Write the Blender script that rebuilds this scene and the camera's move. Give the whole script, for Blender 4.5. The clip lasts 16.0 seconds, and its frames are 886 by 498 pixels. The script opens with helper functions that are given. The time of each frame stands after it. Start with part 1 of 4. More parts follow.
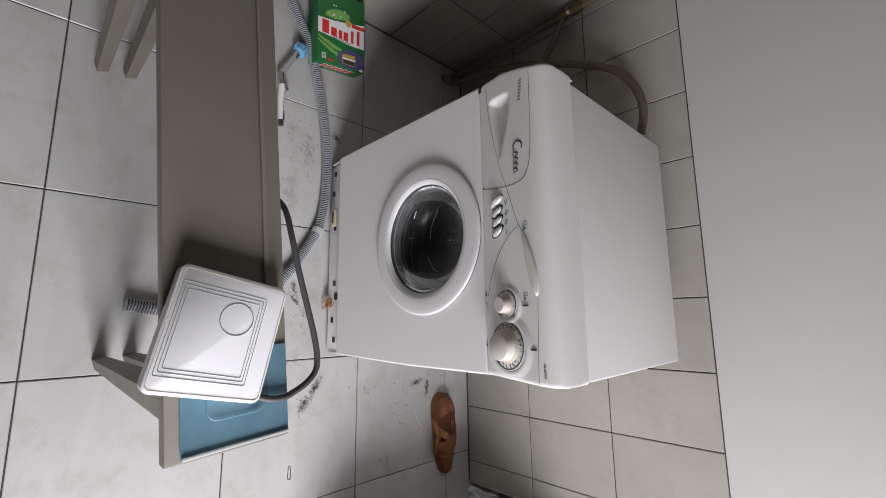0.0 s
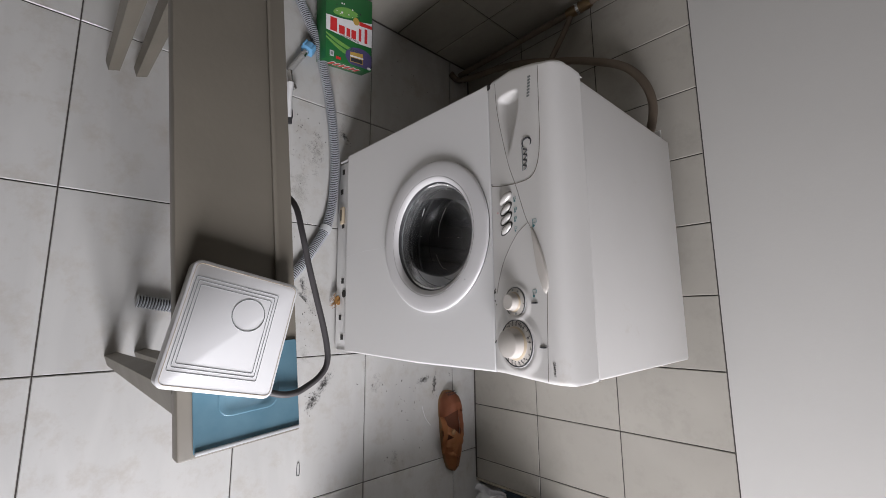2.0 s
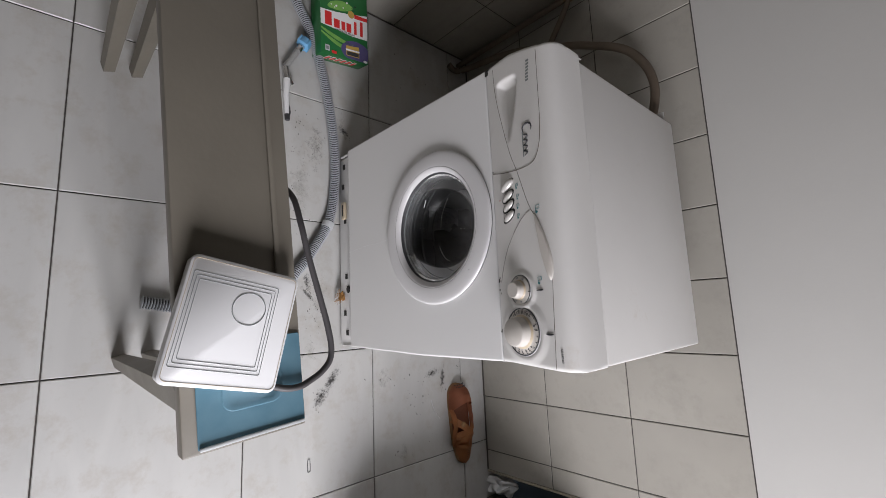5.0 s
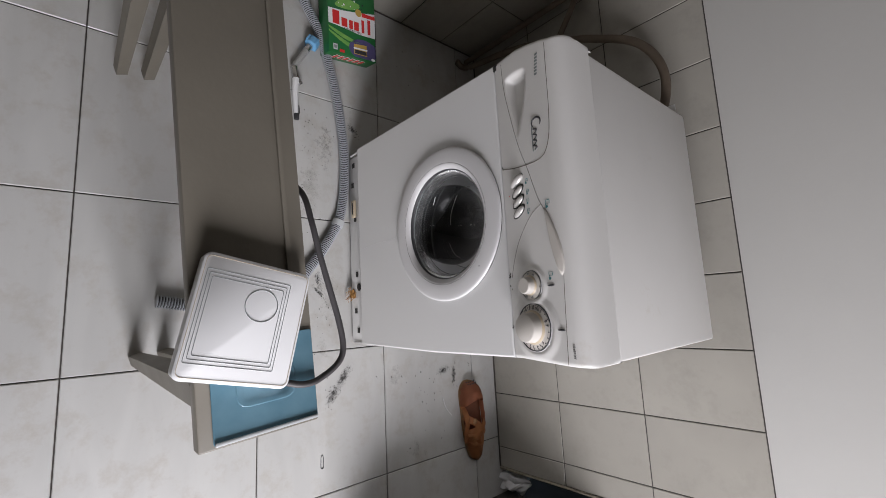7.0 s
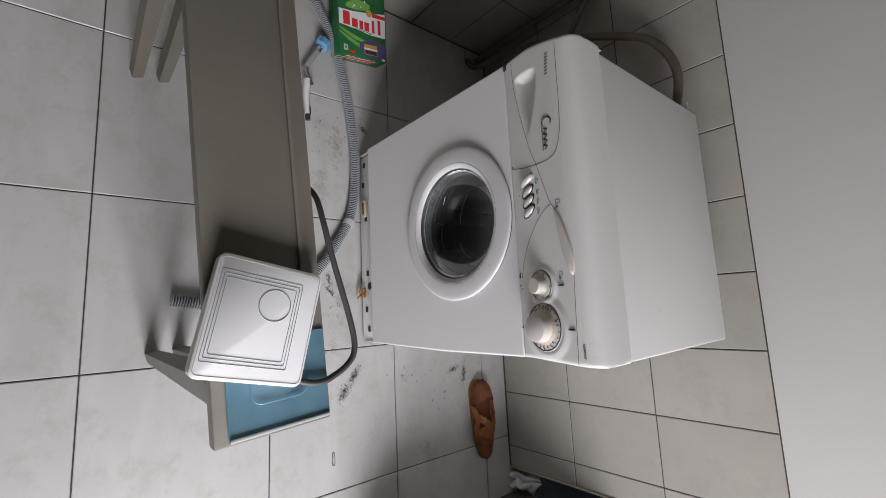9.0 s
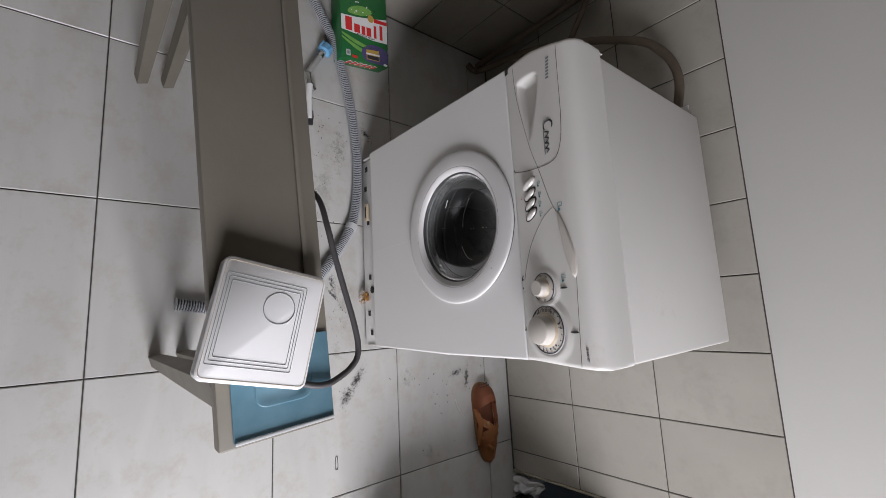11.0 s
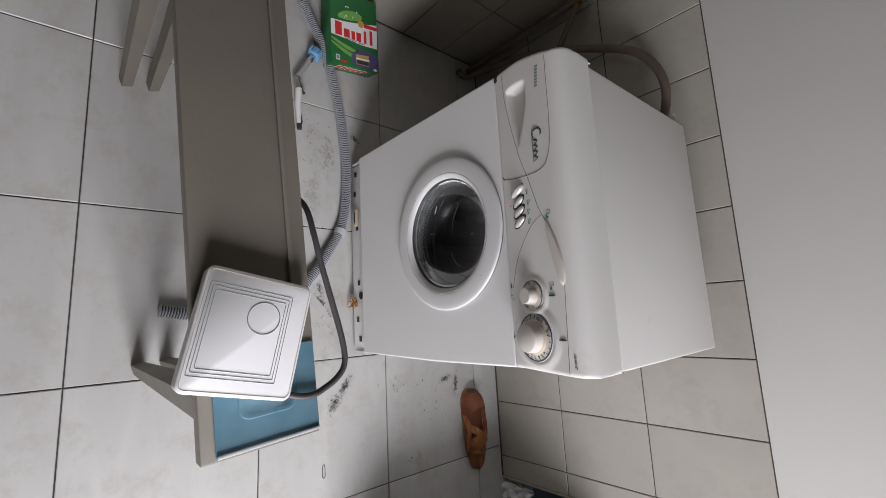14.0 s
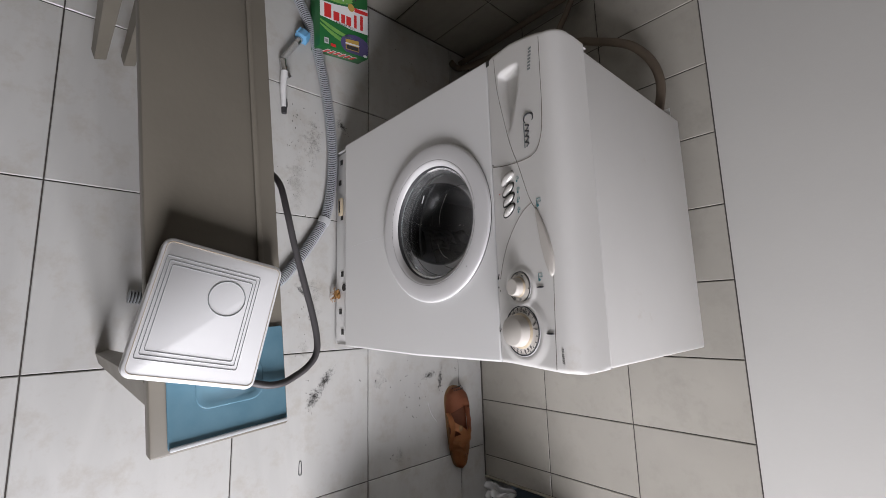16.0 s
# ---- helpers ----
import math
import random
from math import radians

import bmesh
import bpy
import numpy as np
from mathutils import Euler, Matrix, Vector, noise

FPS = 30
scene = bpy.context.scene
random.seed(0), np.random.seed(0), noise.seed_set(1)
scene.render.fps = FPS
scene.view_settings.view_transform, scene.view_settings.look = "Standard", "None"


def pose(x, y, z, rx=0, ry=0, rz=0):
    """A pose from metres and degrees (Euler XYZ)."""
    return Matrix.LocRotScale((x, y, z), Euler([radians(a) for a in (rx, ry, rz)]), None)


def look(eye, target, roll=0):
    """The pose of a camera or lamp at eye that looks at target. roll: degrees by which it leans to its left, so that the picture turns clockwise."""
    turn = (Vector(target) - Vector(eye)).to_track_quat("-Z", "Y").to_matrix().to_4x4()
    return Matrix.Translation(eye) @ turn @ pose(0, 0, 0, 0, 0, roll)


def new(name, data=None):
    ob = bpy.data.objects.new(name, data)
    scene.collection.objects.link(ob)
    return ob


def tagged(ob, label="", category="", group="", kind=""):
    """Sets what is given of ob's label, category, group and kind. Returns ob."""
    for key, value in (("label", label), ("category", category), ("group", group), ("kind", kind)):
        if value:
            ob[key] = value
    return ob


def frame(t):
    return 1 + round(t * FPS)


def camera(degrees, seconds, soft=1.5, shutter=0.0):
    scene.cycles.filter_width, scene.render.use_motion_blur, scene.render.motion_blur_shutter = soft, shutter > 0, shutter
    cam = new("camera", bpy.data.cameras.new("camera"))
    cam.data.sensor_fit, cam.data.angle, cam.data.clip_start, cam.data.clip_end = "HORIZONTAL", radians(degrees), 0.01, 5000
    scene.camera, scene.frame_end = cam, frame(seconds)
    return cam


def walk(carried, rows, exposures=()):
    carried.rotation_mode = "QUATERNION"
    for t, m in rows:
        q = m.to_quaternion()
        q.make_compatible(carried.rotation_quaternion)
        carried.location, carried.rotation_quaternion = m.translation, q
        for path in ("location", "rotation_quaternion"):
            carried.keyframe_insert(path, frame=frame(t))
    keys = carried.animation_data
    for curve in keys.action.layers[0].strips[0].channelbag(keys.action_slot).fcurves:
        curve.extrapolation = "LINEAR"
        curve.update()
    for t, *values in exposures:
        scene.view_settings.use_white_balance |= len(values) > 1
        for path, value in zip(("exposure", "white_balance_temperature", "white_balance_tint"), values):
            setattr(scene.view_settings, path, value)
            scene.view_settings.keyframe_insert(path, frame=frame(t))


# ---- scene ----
cam = camera(91.7, 16.0, soft=0.6)

PATH = [
    (0, (0.187, -0.669, 1.235), (-0.119, 0.712, -0.179), 80.2),
    (0.5, (0.188, -0.67, 1.233), (-0.114, 0.705, -0.188), 80.3),
    (1, (0.185, -0.674, 1.229), (-0.115, 0.698, -0.196), 80.4),
    (1.5, (0.183, -0.672, 1.23), (-0.112, 0.691, -0.203), 80.6),
    (2, (0.189, -0.672, 1.231), (-0.11, 0.689, -0.204), 80.3),
    (2.5, (0.187, -0.669, 1.229), (-0.109, 0.695, -0.203), 80.2),
    (3, (0.192, -0.669, 1.227), (-0.101, 0.686, -0.214), 80.1),
    (3.5, (0.192, -0.672, 1.229), (-0.097, 0.674, -0.221), 79.8),
    (4, (0.197, -0.666, 1.225), (-0.091, 0.683, -0.224), 79.4),
    (6.5, (0.199, -0.66, 1.226), (-0.073, 0.666, -0.246), 78.2),
    (7, (0.201, -0.661, 1.224), (-0.071, 0.652, -0.26), 78.2),
    (7.5, (0.199, -0.66, 1.226), (-0.067, 0.638, -0.272), 78.2),
    (8, (0.202, -0.662, 1.224), (-0.063, 0.63, -0.279), 78.1),
    (8.5, (0.203, -0.664, 1.228), (-0.061, 0.622, -0.281), 78.1),
    (9, (0.199, -0.664, 1.227), (-0.068, 0.614, -0.287), 78.1),
    (11.5, (0.201, -0.67, 1.229), (-0.091, 0.603, -0.286), 77.0),
    (12, (0.199, -0.673, 1.23), (-0.104, 0.6, -0.283), 76.9),
    (12.5, (0.198, -0.667, 1.227), (-0.109, 0.597, -0.292), 76.9),
    (13, (0.197, -0.665, 1.228), (-0.116, 0.605, -0.284), 76.7),
    (13.5, (0.196, -0.665, 1.228), (-0.104, 0.624, -0.271), 77.3),
    (14, (0.194, -0.663, 1.229), (-0.106, 0.641, -0.257), 77.2),
    (14.5, (0.193, -0.66, 1.227), (-0.11, 0.647, -0.256), 77.2),
    (15, (0.198, -0.65, 1.225), (-0.104, 0.664, -0.253), 77.3),
    (15.5, (0.207, -0.641, 1.217), (-0.083, 0.69, -0.247), 78.3),
    (16, (0.21, -0.631, 1.205), (-0.086, 0.708, -0.25), 79.0),
]
walk(cam, [(t, look(eye, target, roll)) for t, eye, target, roll in PATH],
     [(0, 0.0), (4, -0.05), (7, -0.13), (9, -0.15), (12.5, -0.15), (14.5, -0.08), (16, -0.02)])

# ---- light ----
world = bpy.data.worlds.new("world")
scene.world = world
world.use_nodes = True
wn = world.node_tree
sky = wn.nodes.new("ShaderNodeTexSky")
sky.sky_type, sky.sun_disc = "NISHITA", False
sky.sun_elevation, sky.sun_rotation = radians(38), radians(70)
wn.links.new(sky.outputs["Color"], wn.nodes["Background"].inputs["Color"])
wn.nodes["Background"].inputs["Strength"].default_value = 0.1

sun_data = bpy.data.lights.new("sun", "SUN")
sun_data.energy, sun_data.angle, sun_data.color = 0.5, radians(15), (1.0, 0.95, 0.88)
sun = new("sun", sun_data)
sun.matrix_world = look((6, -1.5, 5), (0, 0, 0))

win_data = bpy.data.lights.new("window_light", "AREA")
win_data.shape, win_data.size, win_data.size_y = "RECTANGLE", 0.80, 1.2
win_data.energy, win_data.color = 76, (0.978, 0.96, 1.02)
win = new("window_light", win_data)
win.matrix_world = look((1.93, -0.52, 1.38), (0.2, -0.40, 0.70))


# ---- materials ----
def mat(name, color, rough=0.5, metal=0.0, vary=0.08, scale=6.0, fine=120.0, bump=0.05, spec=0.5, tint=None,
        rand=0.0, coat=0.0, vein=0.0, stain=None, stain_at=(0.6, 0.7), stain_scale=3.0):
    m = bpy.data.materials.new(name)
    m.use_nodes = True
    nt = m.node_tree
    b = nt.nodes["Principled BSDF"]
    b.inputs["Roughness"].default_value = rough
    b.inputs["Metallic"].default_value = metal
    b.inputs["Specular IOR Level"].default_value = spec
    b.inputs["Coat Weight"].default_value = coat
    tc = nt.nodes.new("ShaderNodeTexCoord")
    big = nt.nodes.new("ShaderNodeTexNoise")
    big.inputs["Scale"].default_value, big.inputs["Detail"].default_value = scale, 5
    small = nt.nodes.new("ShaderNodeTexNoise")
    small.inputs["Scale"].default_value, small.inputs["Detail"].default_value = fine, 3
    geo = nt.nodes.new("ShaderNodeNewGeometry")
    for n in (big, small):
        nt.links.new(geo.outputs["Position"] if rand or stain else tc.outputs["Object"], n.inputs["Vector"])
    if vein:
        mp = nt.nodes.new("ShaderNodeMapping")
        mp.inputs["Rotation"].default_value, mp.inputs["Scale"].default_value = (0.7, 0.5, 0.6), (0.35, 1.6, 0.35)
        nt.links.new(geo.outputs["Position"], mp.inputs["Vector"])
        nt.links.new(mp.outputs["Vector"], big.inputs["Vector"])
        big.inputs["Distortion"].default_value = vein
    mix = nt.nodes.new("ShaderNodeMix")
    mix.data_type = "RGBA"
    c2 = tint or tuple(c * (1 - vary * 2) for c in color)
    mix.inputs["A"].default_value, mix.inputs["B"].default_value = (*color, 1), (*c2, 1)
    nt.links.new(big.outputs["Fac"], mix.inputs["Factor"])
    out = mix.outputs["Result"]
    if rand:
        oi = nt.nodes.new("ShaderNodeObjectInfo")
        rng = nt.nodes.new("ShaderNodeMapRange")
        rng.inputs["To Min"].default_value, rng.inputs["To Max"].default_value = 1 - rand, 1 + rand
        nt.links.new(oi.outputs["Random"], rng.inputs["Value"])
        hsv = nt.nodes.new("ShaderNodeHueSaturation")
        nt.links.new(out, hsv.inputs["Color"])
        nt.links.new(rng.outputs["Result"], hsv.inputs["Value"])
        out = hsv.outputs["Color"]
    if stain:
        sn = nt.nodes.new("ShaderNodeTexNoise")
        sn.inputs["Scale"].default_value, sn.inputs["Detail"].default_value, sn.inputs["Roughness"].default_value = stain_scale, 9, 0.72
        nt.links.new(geo.outputs["Position"], sn.inputs["Vector"])
        rmp = nt.nodes.new("ShaderNodeMapRange")
        rmp.inputs["From Min"].default_value, rmp.inputs["From Max"].default_value = stain_at
        nt.links.new(sn.outputs["Fac"], rmp.inputs["Value"])
        mx = nt.nodes.new("ShaderNodeMix")
        mx.data_type = "RGBA"
        mx.inputs["B"].default_value = (*stain, 1)
        nt.links.new(rmp.outputs["Result"], mx.inputs["Factor"])
        nt.links.new(out, mx.inputs["A"])
        out = mx.outputs["Result"]
    nt.links.new(out, b.inputs["Base Color"])
    if bump:
        bp = nt.nodes.new("ShaderNodeBump")
        bp.inputs["Strength"].default_value, bp.inputs["Distance"].default_value = bump, 0.002
        nt.links.new(small.outputs["Fac"], bp.inputs["Height"])
        nt.links.new(bp.outputs["Normal"], b.inputs["Normal"])
        rr = nt.nodes.new("ShaderNodeMapRange")
        rr.inputs["To Min"].default_value, rr.inputs["To Max"].default_value = max(0.02, rough - 0.08), min(1, rough + 0.1)
        nt.links.new(big.outputs["Fac"], rr.inputs["Value"])
        nt.links.new(rr.outputs["Result"], b.inputs["Roughness"])
    return m


M_FLOOR = mat("floor_tile", (0.560, 0.557, 0.540), 0.32, vary=0.12, scale=9, fine=260, bump=0.06, rand=0.04, vein=0.8,
              stain=(0.38, 0.345, 0.30), stain_at=(0.50, 0.82), stain_scale=12)
M_WALL = mat("wall_tile", (0.41, 0.388, 0.343), 0.22, vary=0.13, scale=11, fine=60, bump=0.03, rand=0.03, vein=0.6,
             stain=(0.30, 0.285, 0.25), stain_at=(0.5, 0.75), stain_scale=9)
M_GROUT = mat("grout", (0.07, 0.062, 0.055), 0.9, vary=0.25, scale=30, bump=0.3)
M_JOINT = mat("wall_joint", (0.13, 0.115, 0.10), 0.9, vary=0.3, scale=40, bump=0.3)
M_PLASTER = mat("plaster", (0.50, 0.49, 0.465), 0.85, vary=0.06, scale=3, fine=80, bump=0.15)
# brown-grey for the unseen walls and ceiling, set dark to hold down bounced light
M_LOW_BOUNCE = mat("low_bounce_dark", (0.09, 0.082, 0.07), 0.85, vary=0.1, scale=3, fine=80, bump=0.15)
M_WHITE = mat("white_enamel", (0.72, 0.715, 0.705), 0.24, vary=0.008, scale=2, fine=350, bump=0.012)
M_PANEL = mat("cream_plastic", (0.68, 0.665, 0.64), 0.36, vary=0.035, scale=6, fine=600, bump=0.03,
              stain=(0.56, 0.52, 0.46), stain_at=(0.62, 0.8), stain_scale=8)
M_RING = mat("door_ring_plastic", (0.66, 0.65, 0.65), 0.3, vary=0.03, scale=8, fine=500, bump=0.02)
M_KNOB = mat("knob_plastic", (0.57, 0.535, 0.49), 0.5, vary=0.05, scale=20, fine=400, bump=0.02)
M_BUTTON = mat("button_silver", (0.62, 0.60, 0.57), 0.28, metal=0.25, vary=0.06, scale=40, bump=0.02)
M_DARK = mat("dark_gap", (0.03, 0.028, 0.026), 0.7, vary=0.2, scale=40)
M_LINE = mat("seam_grime", (0.20, 0.17, 0.14), 0.8, vary=0.4, scale=60)
M_INK = mat("print_ink", (0.035, 0.035, 0.04), 0.5, vary=0.1, scale=80)
M_TEAL = mat("teal_ink", (0.05, 0.22, 0.24), 0.5, vary=0.1, scale=80)
M_GREY_INK = mat("grey_ink", (0.22, 0.24, 0.24), 0.5, vary=0.1, scale=80)
M_RUBBER = mat("rubber", (0.045, 0.045, 0.048), 0.55, vary=0.2, scale=25, bump=0.1)
M_BELLOWS = mat("grey_rubber", (0.022, 0.0225, 0.0225), 0.55, vary=0.2, scale=25, bump=0.1)
M_STEEL = mat("drum_steel", (0.22, 0.22, 0.225), 0.5, metal=0.4, vary=0.1, scale=20, bump=0.08)
M_HOSE = mat("hose_plastic", (0.40, 0.42, 0.45), 0.34, vary=0.12, scale=14, fine=200, bump=0.04)
M_GROOVE_SHADE = mat("hose_groove_shade", (0.035, 0.035, 0.037), 0.6, vary=0.2, scale=20, bump=0.05)
M_CUFF = mat("hose_cuff", (0.55, 0.57, 0.58), 0.4, vary=0.08, scale=30)
M_CABLE = mat("cable_sheath", (0.075, 0.07, 0.072), 0.5, vary=0.15, scale=30, bump=0.05)
M_BLUE = mat("blue_nut", (0.16, 0.40, 0.66), 0.38, vary=0.1, scale=40)
M_CHROME = mat("chrome", (0.62, 0.62, 0.62), 0.22, metal=1.0, vary=0.08, scale=60)
M_BRAID = mat("braided_hose", (0.60, 0.60, 0.59), 0.42, metal=0.4, vary=0.25, scale=300, fine=500, bump=0.4)
M_GREEN = mat("green_card", (0.012, 0.11, 0.035), 0.35, vary=0.2, scale=14, bump=0.02, tint=(0.02, 0.15, 0.035))
M_LIME = mat("lime_print", (0.26, 0.46, 0.11), 0.35, vary=0.2, scale=30, bump=0.0, tint=(0.06, 0.26, 0.05))
M_RED = mat("red_print", (0.62, 0.03, 0.03), 0.35, vary=0.08, scale=20, bump=0.0)
M_CARD = mat("white_print", (0.74, 0.74, 0.74), 0.35, vary=0.03, scale=20, bump=0.0)
M_PURPLE = mat("purple_print", (0.06, 0.05, 0.14), 0.4, vary=0.3, scale=90, bump=0.0, tint=(0.10, 0.085, 0.20))
M_GOLD = mat("gold_print", (0.55, 0.36, 0.08), 0.35, vary=0.15, scale=30, bump=0.0)
M_PIPE = mat("brown_pipe", (0.20, 0.155, 0.115), 0.6, vary=0.2, scale=18, bump=0.15)
M_BRASS = mat("brass", (0.26, 0.18, 0.10), 0.35, metal=0.9, vary=0.15, scale=50)
M_LEATHER = mat("tan_leather", (0.52, 0.23, 0.09), 0.55, vary=0.2, scale=22, fine=300, bump=0.3, tint=(0.33, 0.12, 0.045))
M_REDLEATHER = mat("reddish_leather", (0.39, 0.14, 0.065), 0.55, vary=0.2, scale=22, fine=300, bump=0.3, tint=(0.25, 0.08, 0.04))
M_INSOLE = mat("insole", (0.20, 0.065, 0.03), 0.6, vary=0.2, scale=30, bump=0.2)
M_SOLE = mat("shoe_sole", (0.36, 0.20, 0.09), 0.7, vary=0.2, scale=30, bump=0.2)
M_TABLE = mat("painted_wood", (0.20, 0.18, 0.145), 0.5, vary=0.15, scale=9, fine=90, bump=0.15)
M_TRAY = mat("blue_plastic", (0.07, 0.16, 0.22), 0.22, vary=0.12, scale=26, bump=0.03, tint=(0.17, 0.30, 0.37))
M_DARKCLOTH = mat("wet_dark_cloth", (0.06, 0.06, 0.068), 0.6, vary=0.2, scale=30, fine=400, bump=0.4)
M_GREYCLOTH = mat("wet_grey_cloth", (0.34, 0.34, 0.36), 0.7, vary=0.2, scale=30, fine=400, bump=0.4)
M_TRIM = mat("trim_wood", (0.40, 0.36, 0.28), 0.5, vary=0.15, scale=20, bump=0.1)
M_SHADE_WALL = mat("shade_wall_dark", (0.10, 0.09, 0.078), 0.5, vary=0.2, scale=12, bump=0.1)
M_DIRT = mat("black_scuff", (0.055, 0.052, 0.05), 0.9, vary=0.2, scale=80)
M_RUST = mat("rust", (0.50, 0.26, 0.08), 0.9, vary=0.35, scale=60, bump=0.4)
M_BEIGE = mat("beige_plastic", (0.60, 0.50, 0.36), 0.4, vary=0.15, scale=30)


def glass_mat(name, tint, rough=0.02, ior=1.45, veil=(0.03, 0.10)):
    """Thin clear glass: tinted transmission under a Fresnel gloss."""
    m = bpy.data.materials.new(name)
    m.use_nodes = True
    nt = m.node_tree
    nt.nodes.remove(nt.nodes["Principled BSDF"])
    clear = nt.nodes.new("ShaderNodeBsdfTransparent")
    clear.inputs["Color"].default_value = (*tint, 1)
    gloss = nt.nodes.new("ShaderNodeBsdfGlossy")
    gloss.inputs["Roughness"].default_value = rough
    fres = nt.nodes.new("ShaderNodeFresnel")
    fres.inputs["IOR"].default_value = ior
    mix = nt.nodes.new("ShaderNodeMixShader")
    nt.links.new(fres.outputs["Fac"], mix.inputs["Fac"])
    nt.links.new(clear.outputs["BSDF"], mix.inputs[1])
    nt.links.new(gloss.outputs["BSDF"], mix.inputs[2])
    # grey diffuse film standing in for the haze of reflections on the glass
    veil_film = nt.nodes.new("ShaderNodeBsdfDiffuse")
    veil_film.inputs["Color"].default_value = (0.5, 0.5, 0.5, 1)
    spots = nt.nodes.new("ShaderNodeTexNoise")
    spots.inputs["Scale"].default_value, spots.inputs["Detail"].default_value = 28, 6
    amount = nt.nodes.new("ShaderNodeMapRange")
    amount.inputs["From Min"].default_value, amount.inputs["From Max"].default_value = 0.3, 0.75
    amount.inputs["To Min"].default_value, amount.inputs["To Max"].default_value = veil
    tc = nt.nodes.new("ShaderNodeTexCoord")
    nt.links.new(tc.outputs["Object"], spots.inputs["Vector"])
    nt.links.new(spots.outputs["Fac"], amount.inputs["Value"])
    coat = nt.nodes.new("ShaderNodeMixShader")
    nt.links.new(amount.outputs["Result"], coat.inputs["Fac"])
    nt.links.new(mix.outputs["Shader"], coat.inputs[1])
    nt.links.new(veil_film.outputs["BSDF"], coat.inputs[2])
    nt.links.new(coat.outputs["Shader"], nt.nodes["Material Output"].inputs["Surface"])
    return m


def smudge_mat(name, color, low, high, scale):
    """Dirt rubbed into the floor: patchy, fading out from the middle of its patch."""
    m = bpy.data.materials.new(name)
    m.use_nodes = True
    nt = m.node_tree
    b = nt.nodes["Principled BSDF"]
    b.inputs["Base Color"].default_value, b.inputs["Roughness"].default_value = (*color, 1), 0.9
    tc = nt.nodes.new("ShaderNodeTexCoord")
    ln = nt.nodes.new("ShaderNodeVectorMath")
    ln.operation = "LENGTH"
    nt.links.new(tc.outputs["Object"], ln.inputs[0])
    ns = nt.nodes.new("ShaderNodeTexNoise")
    ns.inputs["Scale"].default_value, ns.inputs["Detail"].default_value, ns.inputs["Roughness"].default_value = scale, 8, 0.75
    geo = nt.nodes.new("ShaderNodeNewGeometry")
    nt.links.new(geo.outputs["Position"], ns.inputs["Vector"])
    sub = nt.nodes.new("ShaderNodeMath")
    sub.operation = "MULTIPLY_ADD"
    sub.inputs[1].default_value = -0.30
    nt.links.new(ln.outputs["Value"], sub.inputs[0])
    nt.links.new(ns.outputs["Fac"], sub.inputs[2])
    rg = nt.nodes.new("ShaderNodeMapRange")
    rg.inputs["From Min"].default_value, rg.inputs["From Max"].default_value = low, high
    nt.links.new(sub.outputs["Value"], rg.inputs["Value"])
    nt.links.new(rg.outputs["Result"], b.inputs["Alpha"])
    return m


M_SMUDGE = smudge_mat("black_smudge", (0.06, 0.057, 0.055), 0.30, 0.56, 110)
M_HAZE = smudge_mat("brown_dirt", (0.24, 0.20, 0.15), 0.36, 1.15, 45)
M_GLASS = glass_mat("door_glass", (0.80, 0.84, 0.84), 0.28, 1.36, (0.02, 0.07))
M_VEILED = glass_mat("veiled_glass", (0.72, 0.75, 0.75), 0.25, 1.4, (0.08, 0.24))
M_WINDOW = glass_mat("window_glass", (0.95, 0.97, 0.97))


# ---- mesh helpers ----
def part(name, bm, material, parent, label="", smooth=True):
    me = bpy.data.meshes.new(name)
    bmesh.ops.recalc_face_normals(bm, faces=bm.faces)
    bm.to_mesh(me)
    bm.free()
    me.materials.append(material)
    if smooth:
        for p in me.polygons:
            p.use_smooth = True
        me.set_sharp_from_angle(angle=radians(40))
    ob = new(name, me)
    ob.parent = parent
    if label:
        ob["label"] = label
    return ob


def thing(name, m, label, category, group="", kind=""):
    ob = new(name)
    ob.matrix_world = m
    return tagged(ob, label, category, group, kind)


def box(x0, x1, y0, y1, z0, z1, bevel=0.0, seg=2, bm=None):
    bm = bm or bmesh.new()
    r = bmesh.ops.create_cube(bm, size=1.0)["verts"]
    for v in r:
        v.co = Vector(((x0 + x1) / 2 + v.co.x * (x1 - x0), (y0 + y1) / 2 + v.co.y * (y1 - y0), (z0 + z1) / 2 + v.co.z * (z1 - z0)))
    if bevel:
        edges = list({e for v in r for e in v.link_edges})
        bmesh.ops.bevel(bm, geom=edges, offset=bevel, segments=seg, affect="EDGES", profile=0.5)
    return bm


def smooth_line(pts, n=8, closed=False):
    """Catmull-Rom through the points."""
    P = [Vector(p) for p in pts]
    out, k = [], len(P)
    for i in range(k if closed else k - 1):
        a, b, c, d = ((P[(i + j) % k] if closed else P[min(max(i + j, 0), k - 1)]) for j in (-1, 0, 1, 2))
        for s in range(n):
            t = s / n
            out.append(0.5 * (2 * b + (c - a) * t + (2 * a - 5 * b + 4 * c - d) * t * t + (3 * b - a - 3 * c + d) * t ** 3))
    if not closed:
        out.append(P[-1])
    return out


